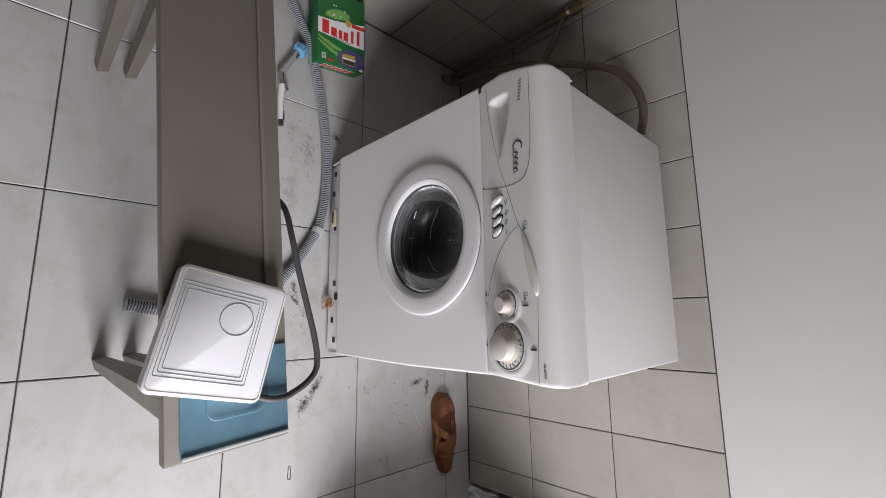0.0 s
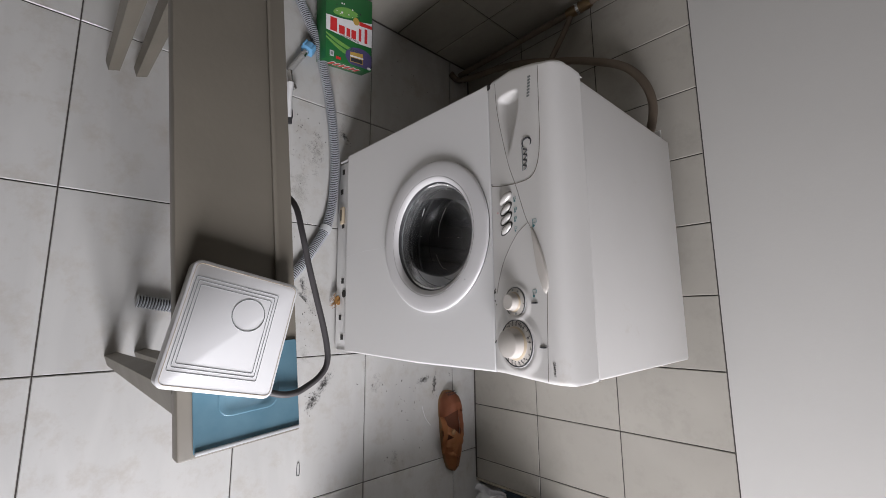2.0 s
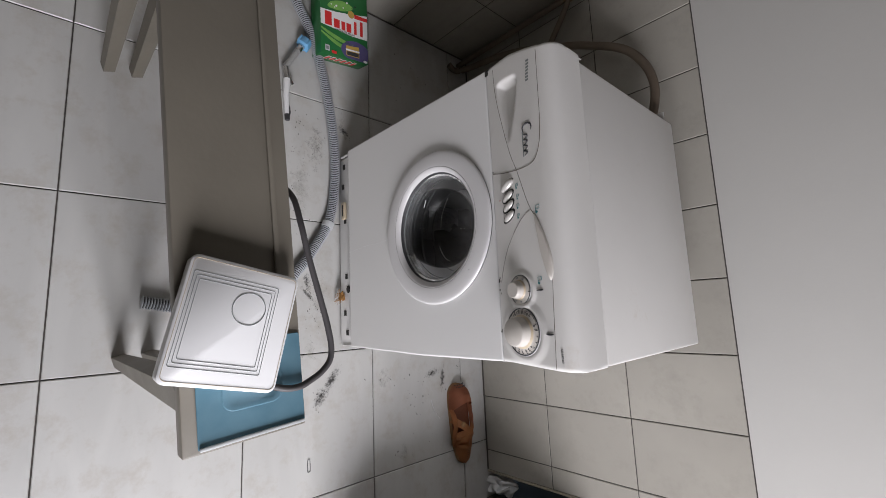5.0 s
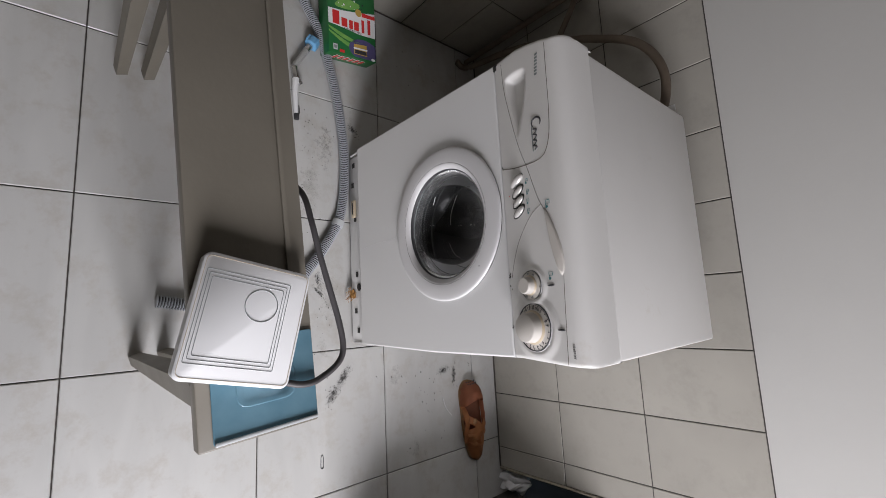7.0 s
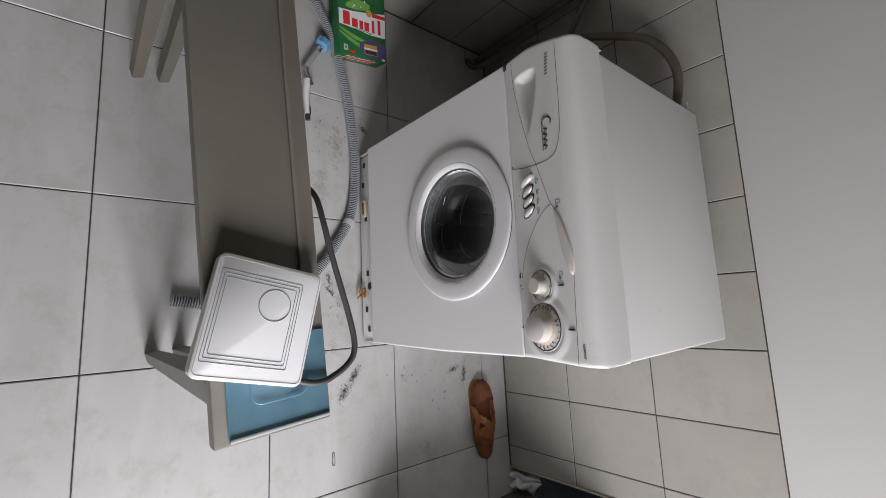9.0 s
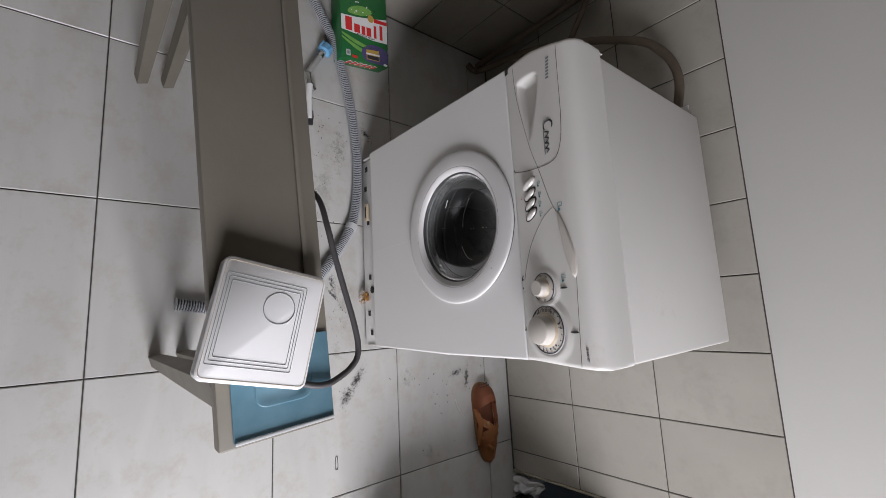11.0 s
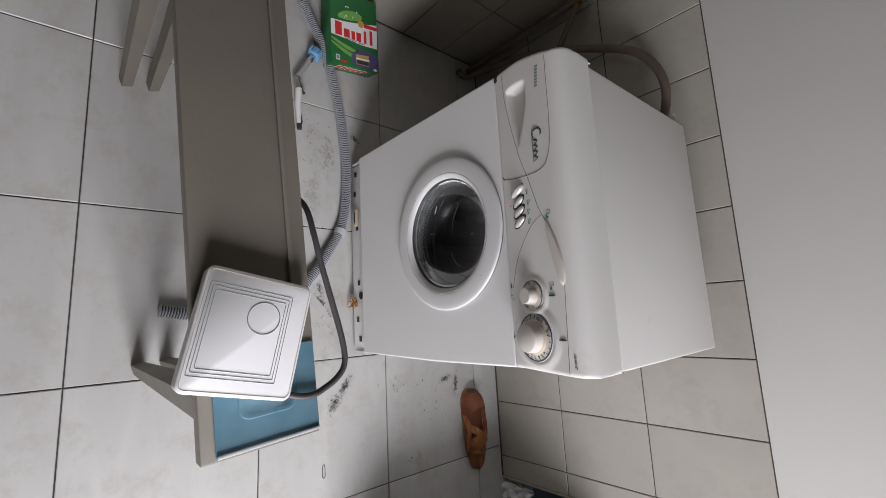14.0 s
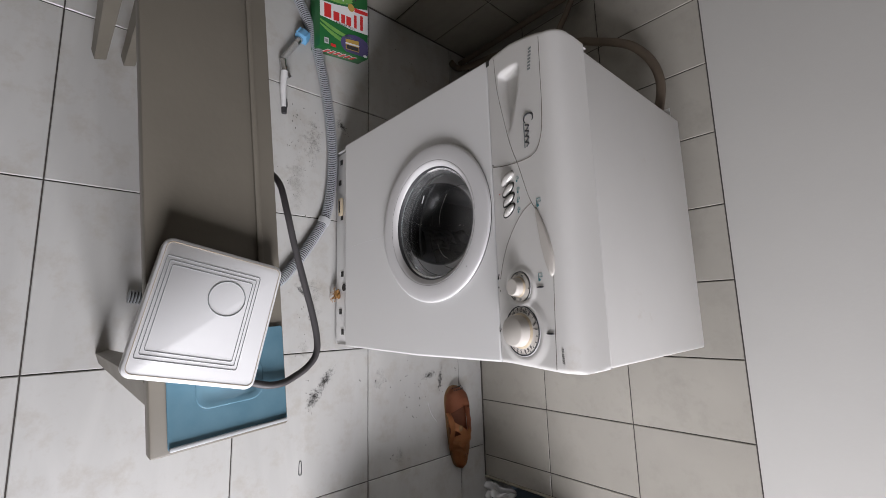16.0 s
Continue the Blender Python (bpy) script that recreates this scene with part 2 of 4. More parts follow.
def tube(line, radius, sides=10, bm=None, caps=True, closed=False):
    """A tube along a line; radius is a number or a list."""
    bm = bm or bmesh.new()
    n = len(line)
    rings, up = [], Vector((0.13, 0.21, 0.97)).normalized()
    for i, p in enumerate(line):
        a = line[(i - 1) % n] if closed or i else line[0]
        b = line[(i + 1) % n] if closed or i < n - 1 else line[-1]
        d = (b - a).normalized()
        s = up.cross(d)
        if s.length < 1e-4:
            s = Vector((1, 0, 0)).cross(d)
        s.normalize()
        u = d.cross(s)
        r = radius[i] if isinstance(radius, (list, tuple)) else radius
        rings.append([bm.verts.new(p + s * math.cos(2 * math.pi * j / sides) * r + u * math.sin(2 * math.pi * j / sides) * r)
                      for j in range(sides)])
    for i in range(n if closed else n - 1):
        A, B = rings[i], rings[(i + 1) % n]
        for j in range(sides):
            bm.faces.new((A[j], A[(j + 1) % sides], B[(j + 1) % sides], B[j]))
    if caps and not closed:
        bm.faces.new(rings[0][::-1])
        bm.faces.new(rings[-1])
    return bm


def lathe(profile, n=72, bm=None, close=False):
    """Turn (radius, y) pairs round the y axis."""
    bm = bm or bmesh.new()
    rings = []
    for r, y in profile:
        if r < 1e-5:
            rings.append([bm.verts.new((0, y, 0))])
        else:
            rings.append([bm.verts.new((r * math.cos(2 * math.pi * i / n), y, r * math.sin(2 * math.pi * i / n))) for i in range(n)])
    k = len(rings)
    for a in range(k if close else k - 1):
        A, B = rings[a], rings[(a + 1) % k]
        for i in range(n):
            j = (i + 1) % n
            if len(A) == 1 and len(B) == 1:
                continue
            if len(A) == 1:
                bm.faces.new((A[0], B[i], B[j]))
            elif len(B) == 1:
                bm.faces.new((A[i], A[j], B[0]))
            else:
                bm.faces.new((A[i], A[j], B[j], B[i]))
    return bm


def slab(outline, z0, z1, bm=None, top=None):
    """An upright prism over an outline of (x, y); top lifts the upper face's points."""
    bm = bm or bmesh.new()
    a = [bm.verts.new((x, y, z0)) for x, y in outline]
    b = [bm.verts.new((x, y, top(x, y) if top else z1)) for x, y in outline]
    n = len(a)
    for i in range(n):
        bm.faces.new((a[i], a[(i + 1) % n], b[(i + 1) % n], b[i]))
    bm.faces.new(a[::-1])
    bm.faces.new(b)
    return bm


def moved(bm, m):
    bmesh.ops.transform(bm, matrix=m, verts=bm.verts)
    return bm


def text_mesh(body, size, extrude=0.0002):
    """Built-in font as a bmesh, lying in x-y, centred."""
    cu = bpy.data.curves.new("words", "FONT")
    cu.body, cu.size, cu.extrude, cu.resolution_u = body, size, extrude, 2
    cu.align_x, cu.align_y = "CENTER", "CENTER"
    ob = bpy.data.objects.new("words", cu)
    scene.collection.objects.link(ob)
    bpy.context.view_layer.update()
    me = bpy.data.meshes.new_from_object(ob.evaluated_get(bpy.context.evaluated_depsgraph_get()))
    bm = bmesh.new()
    bm.from_mesh(me)
    bpy.data.objects.remove(ob)
    bpy.data.curves.remove(cu)
    bpy.data.meshes.remove(me)
    return bm


# ---- room ----
LEFT, RIGHT, BACK, FRONT, HIGH = -0.90, 1.95, 0.663, -2.3, 2.5
TILE = 0.40


def tile_mesh(name, w, h, d, material, edge=0.0015):
    """A tile lying in x-y with its face at z = d and eased edges."""
    bm = bmesh.new()
    lo = [bm.verts.new((sx * w / 2, sy * h / 2, 0)) for sx, sy in ((-1, -1), (1, -1), (1, 1), (-1, 1))]
    mid = [bm.verts.new((sx * w / 2, sy * h / 2, d - edge)) for sx, sy in ((-1, -1), (1, -1), (1, 1), (-1, 1))]
    hi = [bm.verts.new((sx * (w / 2 - edge), sy * (h / 2 - edge), d)) for sx, sy in ((-1, -1), (1, -1), (1, 1), (-1, 1))]
    for A, B in ((lo, mid), (mid, hi)):
        for i in range(4):
            bm.faces.new((A[i], A[(i + 1) % 4], B[(i + 1) % 4], B[i]))
    bm.faces.new(hi)
    me = bpy.data.meshes.new(name)
    bm.to_mesh(me)
    bm.free()
    me.materials.append(material)
    return me


def tiled(parent, name, us, vs, gap, depth, material):
    """Tiles between grid lines us x vs in the parent's x-y plane, faces at z = 0."""
    cache = {}
    for i in range(len(us) - 1):
        for j in range(len(vs) - 1):
            w, h = us[i + 1] - us[i] - gap, vs[j + 1] - vs[j] - gap
            key = (round(w, 4), round(h, 4))
            if key not in cache:
                cache[key] = tile_mesh(name, w, h, depth, material)
            ob = new(name, cache[key])
            ob.parent = parent
            ob.matrix_basis = pose((us[i] + us[i + 1]) / 2, (vs[j] + vs[j + 1]) / 2, -depth - random.uniform(0, 0.0006),
                                   random.uniform(-0.05, 0.05), random.uniform(-0.05, 0.05))


def build_room():
    floor = part("floor", box(LEFT - 0.1, RIGHT + 0.1, FRONT - 0.1, BACK + 0.6, -0.12, -0.004), M_GROUT, None, smooth=False)
    tagged(floor, "light grey ceramic floor tiles with dark joints, scuffed", "floor", kind="structure")
    wall_l = part("wall_west", box(LEFT - 0.12, LEFT - 0.003, FRONT, BACK + 0.6, 0, 0.898), M_GROUT, None, smooth=False)
    tagged(wall_l, "pale ceramic tiled wall with dark joints", "wall", kind="structure")
    wall_b = part("wall_north", box(LEFT - 0.05, 0.828, BACK + 0.003, BACK + 0.10, 0, 0.898), M_GROUT, None, smooth=False)
    tagged(wall_b, "pale grey ceramic tiled wall with dark joints", "wall", kind="structure")
    # north upper wall is light, the west one darkened to cut bounce
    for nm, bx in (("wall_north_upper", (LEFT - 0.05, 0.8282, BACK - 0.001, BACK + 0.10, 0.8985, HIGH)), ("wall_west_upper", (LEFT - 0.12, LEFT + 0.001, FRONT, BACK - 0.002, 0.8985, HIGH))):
        tagged(part(nm, box(*bx), M_PLASTER if "north" in nm else M_LOW_BOUNCE, None, smooth=False), "plain painted wall above the tiles", "wall", kind="structure")
    back = part("wall_recess", box(0.70, RIGHT + 0.1, BACK + 0.55, BACK + 0.63, 0, HIGH), M_LOW_BOUNCE, None, smooth=False)
    tagged(back, "plain recess wall, colour kept dark to cut bounced light", "wall", kind="structure")
    front = part("wall_south", box(LEFT, RIGHT, FRONT - 0.1, FRONT, 0, HIGH), M_LOW_BOUNCE, None, smooth=False)
    tagged(front, "unseen plain wall, colour kept dark to cut bounced light", "wall", kind="structure")
    # the east wall with its window opening
    bm = bmesh.new()
    y0, y1, z0, z1 = -1.00, -0.10, 0.80, 2.10
    box(RIGHT, RIGHT + 0.12, FRONT, y0, 0, HIGH, bm=bm)
    box(RIGHT, RIGHT + 0.12, y1, BACK + 0.6, 0, HIGH, bm=bm)
    box(RIGHT, RIGHT + 0.12, y0, y1, 0, z0, bm=bm)
    box(RIGHT, RIGHT + 0.12, y0, y1, z1, HIGH, bm=bm)
    east = part("wall_east", bm, M_LOW_BOUNCE, None, smooth=False)
    tagged(east, "unseen plain wall with a window opening, kept dark to cut bounced light", "wall", kind="structure")
    win = tagged(new("window_1"), "white framed window", "window", kind="structure")
    bm = bmesh.new()
    for a, b, c, d in ((y0, y1, z0, z0 + 0.05), (y0, y1, z1 - 0.05, z1), (y0, y0 + 0.05, z0 + 0.05, z1 - 0.05), (y1 - 0.05, y1, z0 + 0.05, z1 - 0.05)):
        box(RIGHT + 0.05, RIGHT + 0.09, a, b, c, d, 0.004, bm=bm)
    part("window_frame", bm, M_CARD, win)
    pane = part("pane", box(RIGHT + 0.066, RIGHT + 0.070, y0 + 0.05, y1 - 0.05, z0 + 0.05, z1 - 0.05), M_WINDOW, win, smooth=False)
    pane.visible_shadow = False
    ceil = part("ceiling", box(LEFT - 0.1, RIGHT + 0.1, FRONT - 0.1, BACK + 0.6, HIGH, HIGH + 0.1), M_LOW_BOUNCE, None, smooth=False)
    tagged(ceil, "unseen plain ceiling, colour kept dark to cut bounced light", "ceiling", kind="structure")
    trim = part("trim", box(0.8282, 0.8345, BACK - 0.006, BACK + 0.10, 0, HIGH, 0.003), M_TRIM, None)
    tagged(trim, "beige wooden edge strip at the end of the tiled wall", "trim", kind="structure")
    for nm, bx in (("baseboard_north", (LEFT + 0.005, 0.826, BACK - 0.0045, BACK - 0.0005, 0.0008, 0.0045)), ("baseboard_west", (LEFT + 0.0005, LEFT + 0.0045, FRONT + 0.01, BACK - 0.006, 0.0008, 0.0045))):
        tagged(part(nm, box(*bx), M_JOINT, None, smooth=False), "thin dark grimy joint between wall and floor tiles", "joint", kind="structure")
    return floor, wall_l, wall_b


# ---- washing machine ----
HW = 0.3035
DOOR_X, DOOR_Z = 0.006, 0.486
PROFILE = ((0.000, 0.672), (-0.008, 0.710), (-0.016, 0.750), (-0.0225, 0.785), (-0.026, 0.812), (-0.022, 0.832),
           (-0.008, 0.845), (0.020, 0.8505), (0.060, 0.852))


def panel_line():
    return [(p.y, p.z) for p in smooth_line([(0, y, z) for y, z in PROFILE], 10)]


FINE = panel_line()


def face_y(z):
    """Depth of the control panel's face at height z."""
    for (ya, za), (yb, zb) in zip(FINE, FINE[1:]):
        if za <= z <= zb and zb > za:
            return ya + (yb - ya) * (z - za) / (zb - za)
    return FINE[0][0] if z < FINE[0][1] else FINE[-1][0]


def face_tilt(z):
    return math.atan2(face_y(z - 0.01) - face_y(z + 0.01), 0.02)


def lean(z):
    """The old machine's top sits a few millimetres to one side."""
    return 0.05 * max(0.0, z - 0.69)


def on_face(pts, lift=0.0):
    return [Vector((x + lean(z), face_y(z) - lift, z)) for x, z in pts]


def on_panel(x, z, lift=0.0):
    """A pose on the panel's face: local x to the right, local z up along it, local -y out of it."""
    return Matrix.Translation((x + lean(z), face_y(z) - lift, z)) @ Matrix.Rotation(face_tilt(z), 4, "X")


def front_plate(w, z0, z1, cx, cz, r, thick, n=96):
    """An upright sheet with a round hole."""
    bm = bmesh.new()
    ring, rim = [], []
    angles = [2 * math.pi * i / n for i in range(n)]
    corners = [math.atan2(sz - cz, sx - cx) % (2 * math.pi) for sx in (-w, w) for sz in (z0, z1)]
    angles = sorted(set([a for a in angles if all(abs(a - c) > 0.02 for c in corners)] + corners))
    for a in angles:
        c, s = math.cos(a), math.sin(a)
        t = min(((w - cx) / c if c > 1e-9 else 9), ((-w - cx) / c if c < -1e-9 else 9), ((z1 - cz) / s if s > 1e-9 else 9), ((z0 - cz) / s if s < -1e-9 else 9))
        ring.append((cx + r * c, cz + r * s))
        rim.append((cx + t * c, cz + t * s))
    k = len(angles)

    def inner(d):
        """The rim drawn in by d."""
        return [(max(-w + d, min(w - d, x)), max(z0 + d, min(z1 - d, z))) for x, z in rim]
    rad = 0.005
    steps = [(inner(rad * (1 - math.sin(a))), rad * (1 - math.cos(a))) for a in [radians(15 * q) for q in range(7)]]
    layers = [[bm.verts.new((x, y, z)) for x, z in L] for L, y in [(ring, thick), (ring, 0), (inner(rad * 1.06), 0)] + steps + [(rim, thick)]]
    for A, B in zip(layers, layers[1:]):
        for i in range(k):
            bm.faces.new((A[i], A[(i + 1) % k], B[(i + 1) % k], B[i]))
    return bm


def build_machine():
    wm = thing("washing_machine", pose(0, 0, 0), "white front-loading washing machine with round glass door, worn, on tiled floor", "washing machine")
    # cabinet of thin sheets
    bm = bmesh.new()
    box(-HW, -HW + 0.004, 0.0125, 0.53, 0.03, 0.795, 0.001, bm=bm)
    slant = [(-HW, 0.7952), (-HW + 0.004, 0.7952), (-HW + 0.0415, 0.8400), (-HW + 0.0372, 0.8400)]
    ends = [[bm.verts.new((x, y, z)) for x, z in slant] for y in (0.086, 0.53)]
    for i in range(4):
        bm.faces.new((ends[0][i], ends[0][(i + 1) % 4], ends[1][(i + 1) % 4], ends[1][i]))
    bm.faces.new(ends[0][::-1])
    bm.faces.new(ends[1])
    box(HW - 0.015, HW - 0.011, 0.0125, 0.53, 0.03, 0.835, 0.001, bm=bm)
    box(-HW + 0.004, HW - 0.004, 0.526, 0.53, 0.03, 0.835, bm=bm)
    box(-HW + 0.004, HW - 0.004, 0.05, 0.526, 0.03, 0.034, bm=bm)
    part("body", bm, M_WHITE, wm)
    bm = box(-HW + 0.0370, HW + 0.0075, 0.072, 0.545, 0.8355, 0.8460, 0.0048, 4)
    part("worktop", bm, M_PANEL, wm)
    # front sheet with pressed rounded edges
    bm = front_plate(HW, 0.096, 0.6705, DOOR_X, DOOR_Z, 0.163, 0.012)
    for v in bm.verts:
        # the sheet narrows towards its lower corner, as the old cabinet is out of true
        if v.co.x > 0.2:
            v.co.x -= 0.010 * max(0.0, 0.42 - v.co.z) / 0.32 * (v.co.x - 0.2) / 0.1
    part("front_panel", bm, M_WHITE, wm)
    # kick strip below it, set back, with slots
    plinth = part("plinth", box(-HW + 0.010, HW - 0.0125, 0.016, 0.024, 0.016, 0.0955, 0.0015), M_WHITE, wm)
    for x, z in ((-0.266, 0.048), (-0.202, 0.040), (-0.090, 0.051), (0.084, 0.054), (0.195, 0.044), (0.254, 0.056)):
        part("slot", box(x - 0.008, x + 0.008, 0.0140, 0.0156, z - 0.006, z + 0.006), M_DARK, plinth, smooth=False)
    bm = moved(box(-0.028, 0.028, -0.010, 0.0, -0.010, 0.010, 0.0045, 3), pose(-0.122, 0.0155, 0.052))
    cap = part("filter_cap", bm, M_BEIGE, wm, "yellowed beige plastic filter catch")
    part("finger_slot", box(-0.140, -0.104, 0.0050, 0.0062, 0.049, 0.056), M_DARK, cap, smooth=False)
    bm = lathe([(0, 0.0), (0.010, 0.0), (0.0115, -0.0020), (0.008, -0.003), (0, -0.003)], 24)
    part("drain_hole", moved(bm, pose(0.124, 0.0155, 0.066)), M_DARK, wm, "dark round opening in the kick strip")
    part("joint_gap", box(-HW + 0.012, HW - 0.016, 0.010, 0.0158, 0.0945, 0.0975), M_DARK, wm, smooth=False)
    # hairline crack, specks of grime along the panel joint, dark clip slot
    part("crack", tube(smooth_line([(0.016, 0.0001, 0.099), (0.012, 0.0001, 0.15), (0.009, 0.0001, 0.20), (0.010, 0.0001, 0.25), (0.007, 0.0001, 0.30)], 5), 0.0004, 5), M_CARD, wm, "fine pale hairline scratch")
    rs = random.Random(7)
    for x, z in [(0.147 + rs.uniform(-0.006, 0.006), 0.675 + rs.uniform(-0.003, 0.003)) for _ in range(4)] + [(0.165, 0.673), (0.172, 0.677), (0.243, 0.674), (0.246, 0.671), (-0.075, 0.674), (-0.071, 0.677)]:
        part("grime_speck", box(x - 0.002, x + 0.0015, -0.0012, 0.0004, z - 0.0012, z + 0.0012, 0.0004, 1), M_DARK, wm, smooth=False)
    part("clip_slot", box(-0.300, -0.288, -0.0012, 0.006, 0.6690, 0.6800), M_DARK, wm, "small black clip slot", smooth=False)
    for x in (-0.25, 0.25):
        for y in (0.06, 0.48):
            bm = lathe([(0, 0), (0.022, 0), (0.022, 0.012), (0.01, 0.016), (0.01, 0.032), (0, 0.032)], 20)
            part("foot", moved(bm, pose(x, y, 0.0) @ pose(0, 0, 0, 90)), M_RUBBER, wm, "black rubber foot")
    # control fascia
    scoop = [(-0.254, 0.702), (-0.257, 0.733), (-0.252, 0.760), (-0.225, 0.761), (-0.185, 0.753), (-0.146, 0.739), (-0.120, 0.727), (-0.146, 0.7165), (-0.19, 0.707), (-0.228, 0.701)]
    scoop = [(p.x, p.z) for p in smooth_line([(x, 0, z) for x, z in scoop], 4, True)]

    def inside(x, z):
        """Signed distance into the drawer's finger scoop."""
        best, hit = 9.0, False
        for (xa, za), (xb, zb) in zip(scoop, scoop[1:] + scoop[:1]):
            if (za > z) != (zb > z) and x < (xb - xa) * (z - za) / (zb - za) + xa:
                hit = not hit
            t = max(0, min(1, ((x - xa) * (xb - xa) + (z - za) * (zb - za)) / ((xb - xa) ** 2 + (zb - za) ** 2)))
            best = min(best, math.hypot(x - xa - t * (xb - xa), z - za - t * (zb - za)))
        return best if hit else -best

    def relief(x, z):
        """Depth of the face behind its plain profile."""
        d = 0.0
        if -0.28 < x < -0.10 and 0.69 < z < 0.78:
            q = max(0, min(1, inside(x, z) / 0.016))
            side = max(0, min(1, (x + 0.262) / 0.10))
            d += (0.020 - 0.012 * side) * q * q * (3 - 2 * q)
        for cx, cz, r in ((0.166, 0.7345, 0.0275), (0.242, 0.734, 0.0435)):
            k = math.hypot(x - cx, z - cz) / r
            if 0.9 < k < 1.5:
                d -= 0.0035 * max(0, 1 - abs(k - 1.12) / 0.3)
        return d
    bm = bmesh.new()
    prof = smooth_line([(0, y, z) for y, z in PROFILE], 10)
    nx = 200
    xs = [-HW, -HW + 0.0008, -HW + 0.003, -HW + 0.007] + [-HW + 0.007 + (2 * HW - 0.014) * i / nx for i in range(1, nx)] + [HW - 0.007, HW - 0.003, HW - 0.0008, HW]
    inset = {0: 0.007, 1: 0.0035, 2: 0.001, 3: 0.0}
    rows = []
    for i, x in enumerate(xs):
        d = inset.get(min(i, len(xs) - 1 - i), 0.0)
        end = max(0.0, min(1.0, (-x - 0.2) / 0.1035))
        rows.append([bm.verts.new((x + lean(p.z) + end * 0.020 * min(1.0, max(0.0, p.z - 0.735) / 0.085) ** 1.2, p.y + d + relief(x, p.z), min(p.z, 0.852 - d))) for p in prof])
    for A, B in zip(rows, rows[1:]):
        for j in range(len(prof) - 1):
            bm.faces.new((A[j], A[j + 1], B[j + 1], B[j]))
    for R, flip in ((rows[0], False), (rows[-1], True)):
        lo = bm.verts.new((R[0].co.x, 0.085, 0.676))
        hi = bm.verts.new((R[-1].co.x, 0.085, R[-1].co.z))
        bm.faces.new((R + [hi, lo])[::-1] if flip else R + [hi, lo])
    part("control_panel", bm, M_PANEL, wm, "cream white plastic control panel, slightly yellowed")
    seam = lambda pts, r=0.0007: tube(on_face([(p.x, p.z) for p in smooth_line([(x, 0, z) for x, z in pts], 10)], 0.0), r, 6)
    part("seam", seam([(-0.276, 0.8135), (-0.22, 0.8125), (-0.150, 0.8115)], 0.0005), M_LINE, wm)
    part("seam", seam([(0.140, 0.812), (0.2, 0.809), (HW - 0.004, 0.805)], 0.0005), M_LINE, wm)
    part("seam", seam([(-0.292, 0.693), (-0.232, 0.697), (-0.165, 0.711), (-0.101, 0.728), (-0.058, 0.745), (0.003, 0.766), (0.030, 0.780)], 0.0005), M_LINE, wm)
    part("seam", seam([(0.019, 0.774), (0.037, 0.744), (0.077, 0.710), (0.114, 0.691), (0.150, 0.679)], 0.0005), M_LINE, wm)
    # detergent drawer
    edge = [(-0.292, 0.6745), (-0.2, 0.6745), (-0.072, 0.6742), (-0.066, 0.700), (-0.062, 0.745), (-0.064, 0.780), (-0.076, 0.797),
            (-0.105, 0.8075), (-0.150, 0.8115)]
    drawer = part("detergent_drawer", seam(edge[2:], 0.0007), M_LINE, wm, "grimy joint round the closed detergent drawer")
    # lens-shaped hand grip
    loop = smooth_line([(x, 0, z) for x, z in ((0.031, 0.783), (0.066, 0.801), (0.107, 0.813), (0.138, 0.8135), (0.146, 0.806), (0.108, 0.793), (0.066, 0.786))], 5, True)
    bm = bmesh.new()
    rings = []
    cx, cz = 0.095, 0.800
    for s, d in ((1.06, 0.0005), (1.0, -0.003), (0.85, -0.0045), (0.5, -0.0045)):
        rings.append([bm.verts.new((cx + (p.x - cx) * s + lean(cz + (p.z - cz) * s), face_y(cz + (p.z - cz) * s) + d, cz + (p.z - cz) * s)) for p in loop])
    for A, B in zip(rings, rings[1:]):
        for i in range(len(loop)):
            bm.faces.new((A[i], A[(i + 1) % len(loop)], B[(i + 1) % len(loop)], B[i]))
    bm.faces.new(rings[-1])
    part("badge", bm, M_KNOB, wm, "raised lens-shaped plastic rib")
    # four push buttons
    for i, x in enumerate((-0.0375, -0.016, 0.0035, 0.0235)):
        rim = bmesh.new()
        bmesh.ops.create_uvsphere(rim, u_segments=24, v_segments=12, radius=1.0)
        moved(rim, on_panel(x, 0.715) @ pose(0, 0, 0, 0, -30, 0) @ Matrix.Diagonal((0.0094, 0.0026, 0.0200, 1)))
        b = part("button", rim, M_DARK, wm, "oval silver push button in a dark surround")
        cap = bmesh.new()
        bmesh.ops.create_uvsphere(cap, u_segments=24, v_segments=12, radius=1.0)
        moved(cap, on_panel(x + 0.0006, 0.7155, 0.001) @ pose(0, 0, 0, 0, -30, 0) @ Matrix.Diagonal((0.0088 if i == 0 else 0.0070, 0.0090 if i == 0 else 0.0055, 0.0190 if i == 0 else 0.0160, 1)))
        part("cap", cap, M_BUTTON, b)
    bm = bmesh.new()
    bmesh.ops.create_icosphere(bm, subdivisions=2, radius=0.0013)
    part("indicator", moved(bm, on_panel(-0.012, 0.690)), M_RED, wm, "tiny red indicator dot")
    # knobs
    for cx, cz, r, kr, kh in ((0.166, 0.7345, 0.0275, 0.0150, 0.022), (0.242, 0.734, 0.0435, 0.0250, 0.028)):
        m = on_panel(cx, cz)
        bm = lathe([(r * 1.04, -0.0020), (r * 1.0, -0.0030), (0, -0.0030)], 64)
        dish = part("dial", moved(bm, m), M_RING, wm, "round white programme dial with printed numbers")
        bm = lathe([(r * 1.0, -0.0026), (r * 0.99, -0.0042), (r * 0.965, -0.0042), (r * 0.955, -0.0026)], 64, close=True)
        part("dial_ring", moved(bm, m), M_INK, dish, "thin black ring")
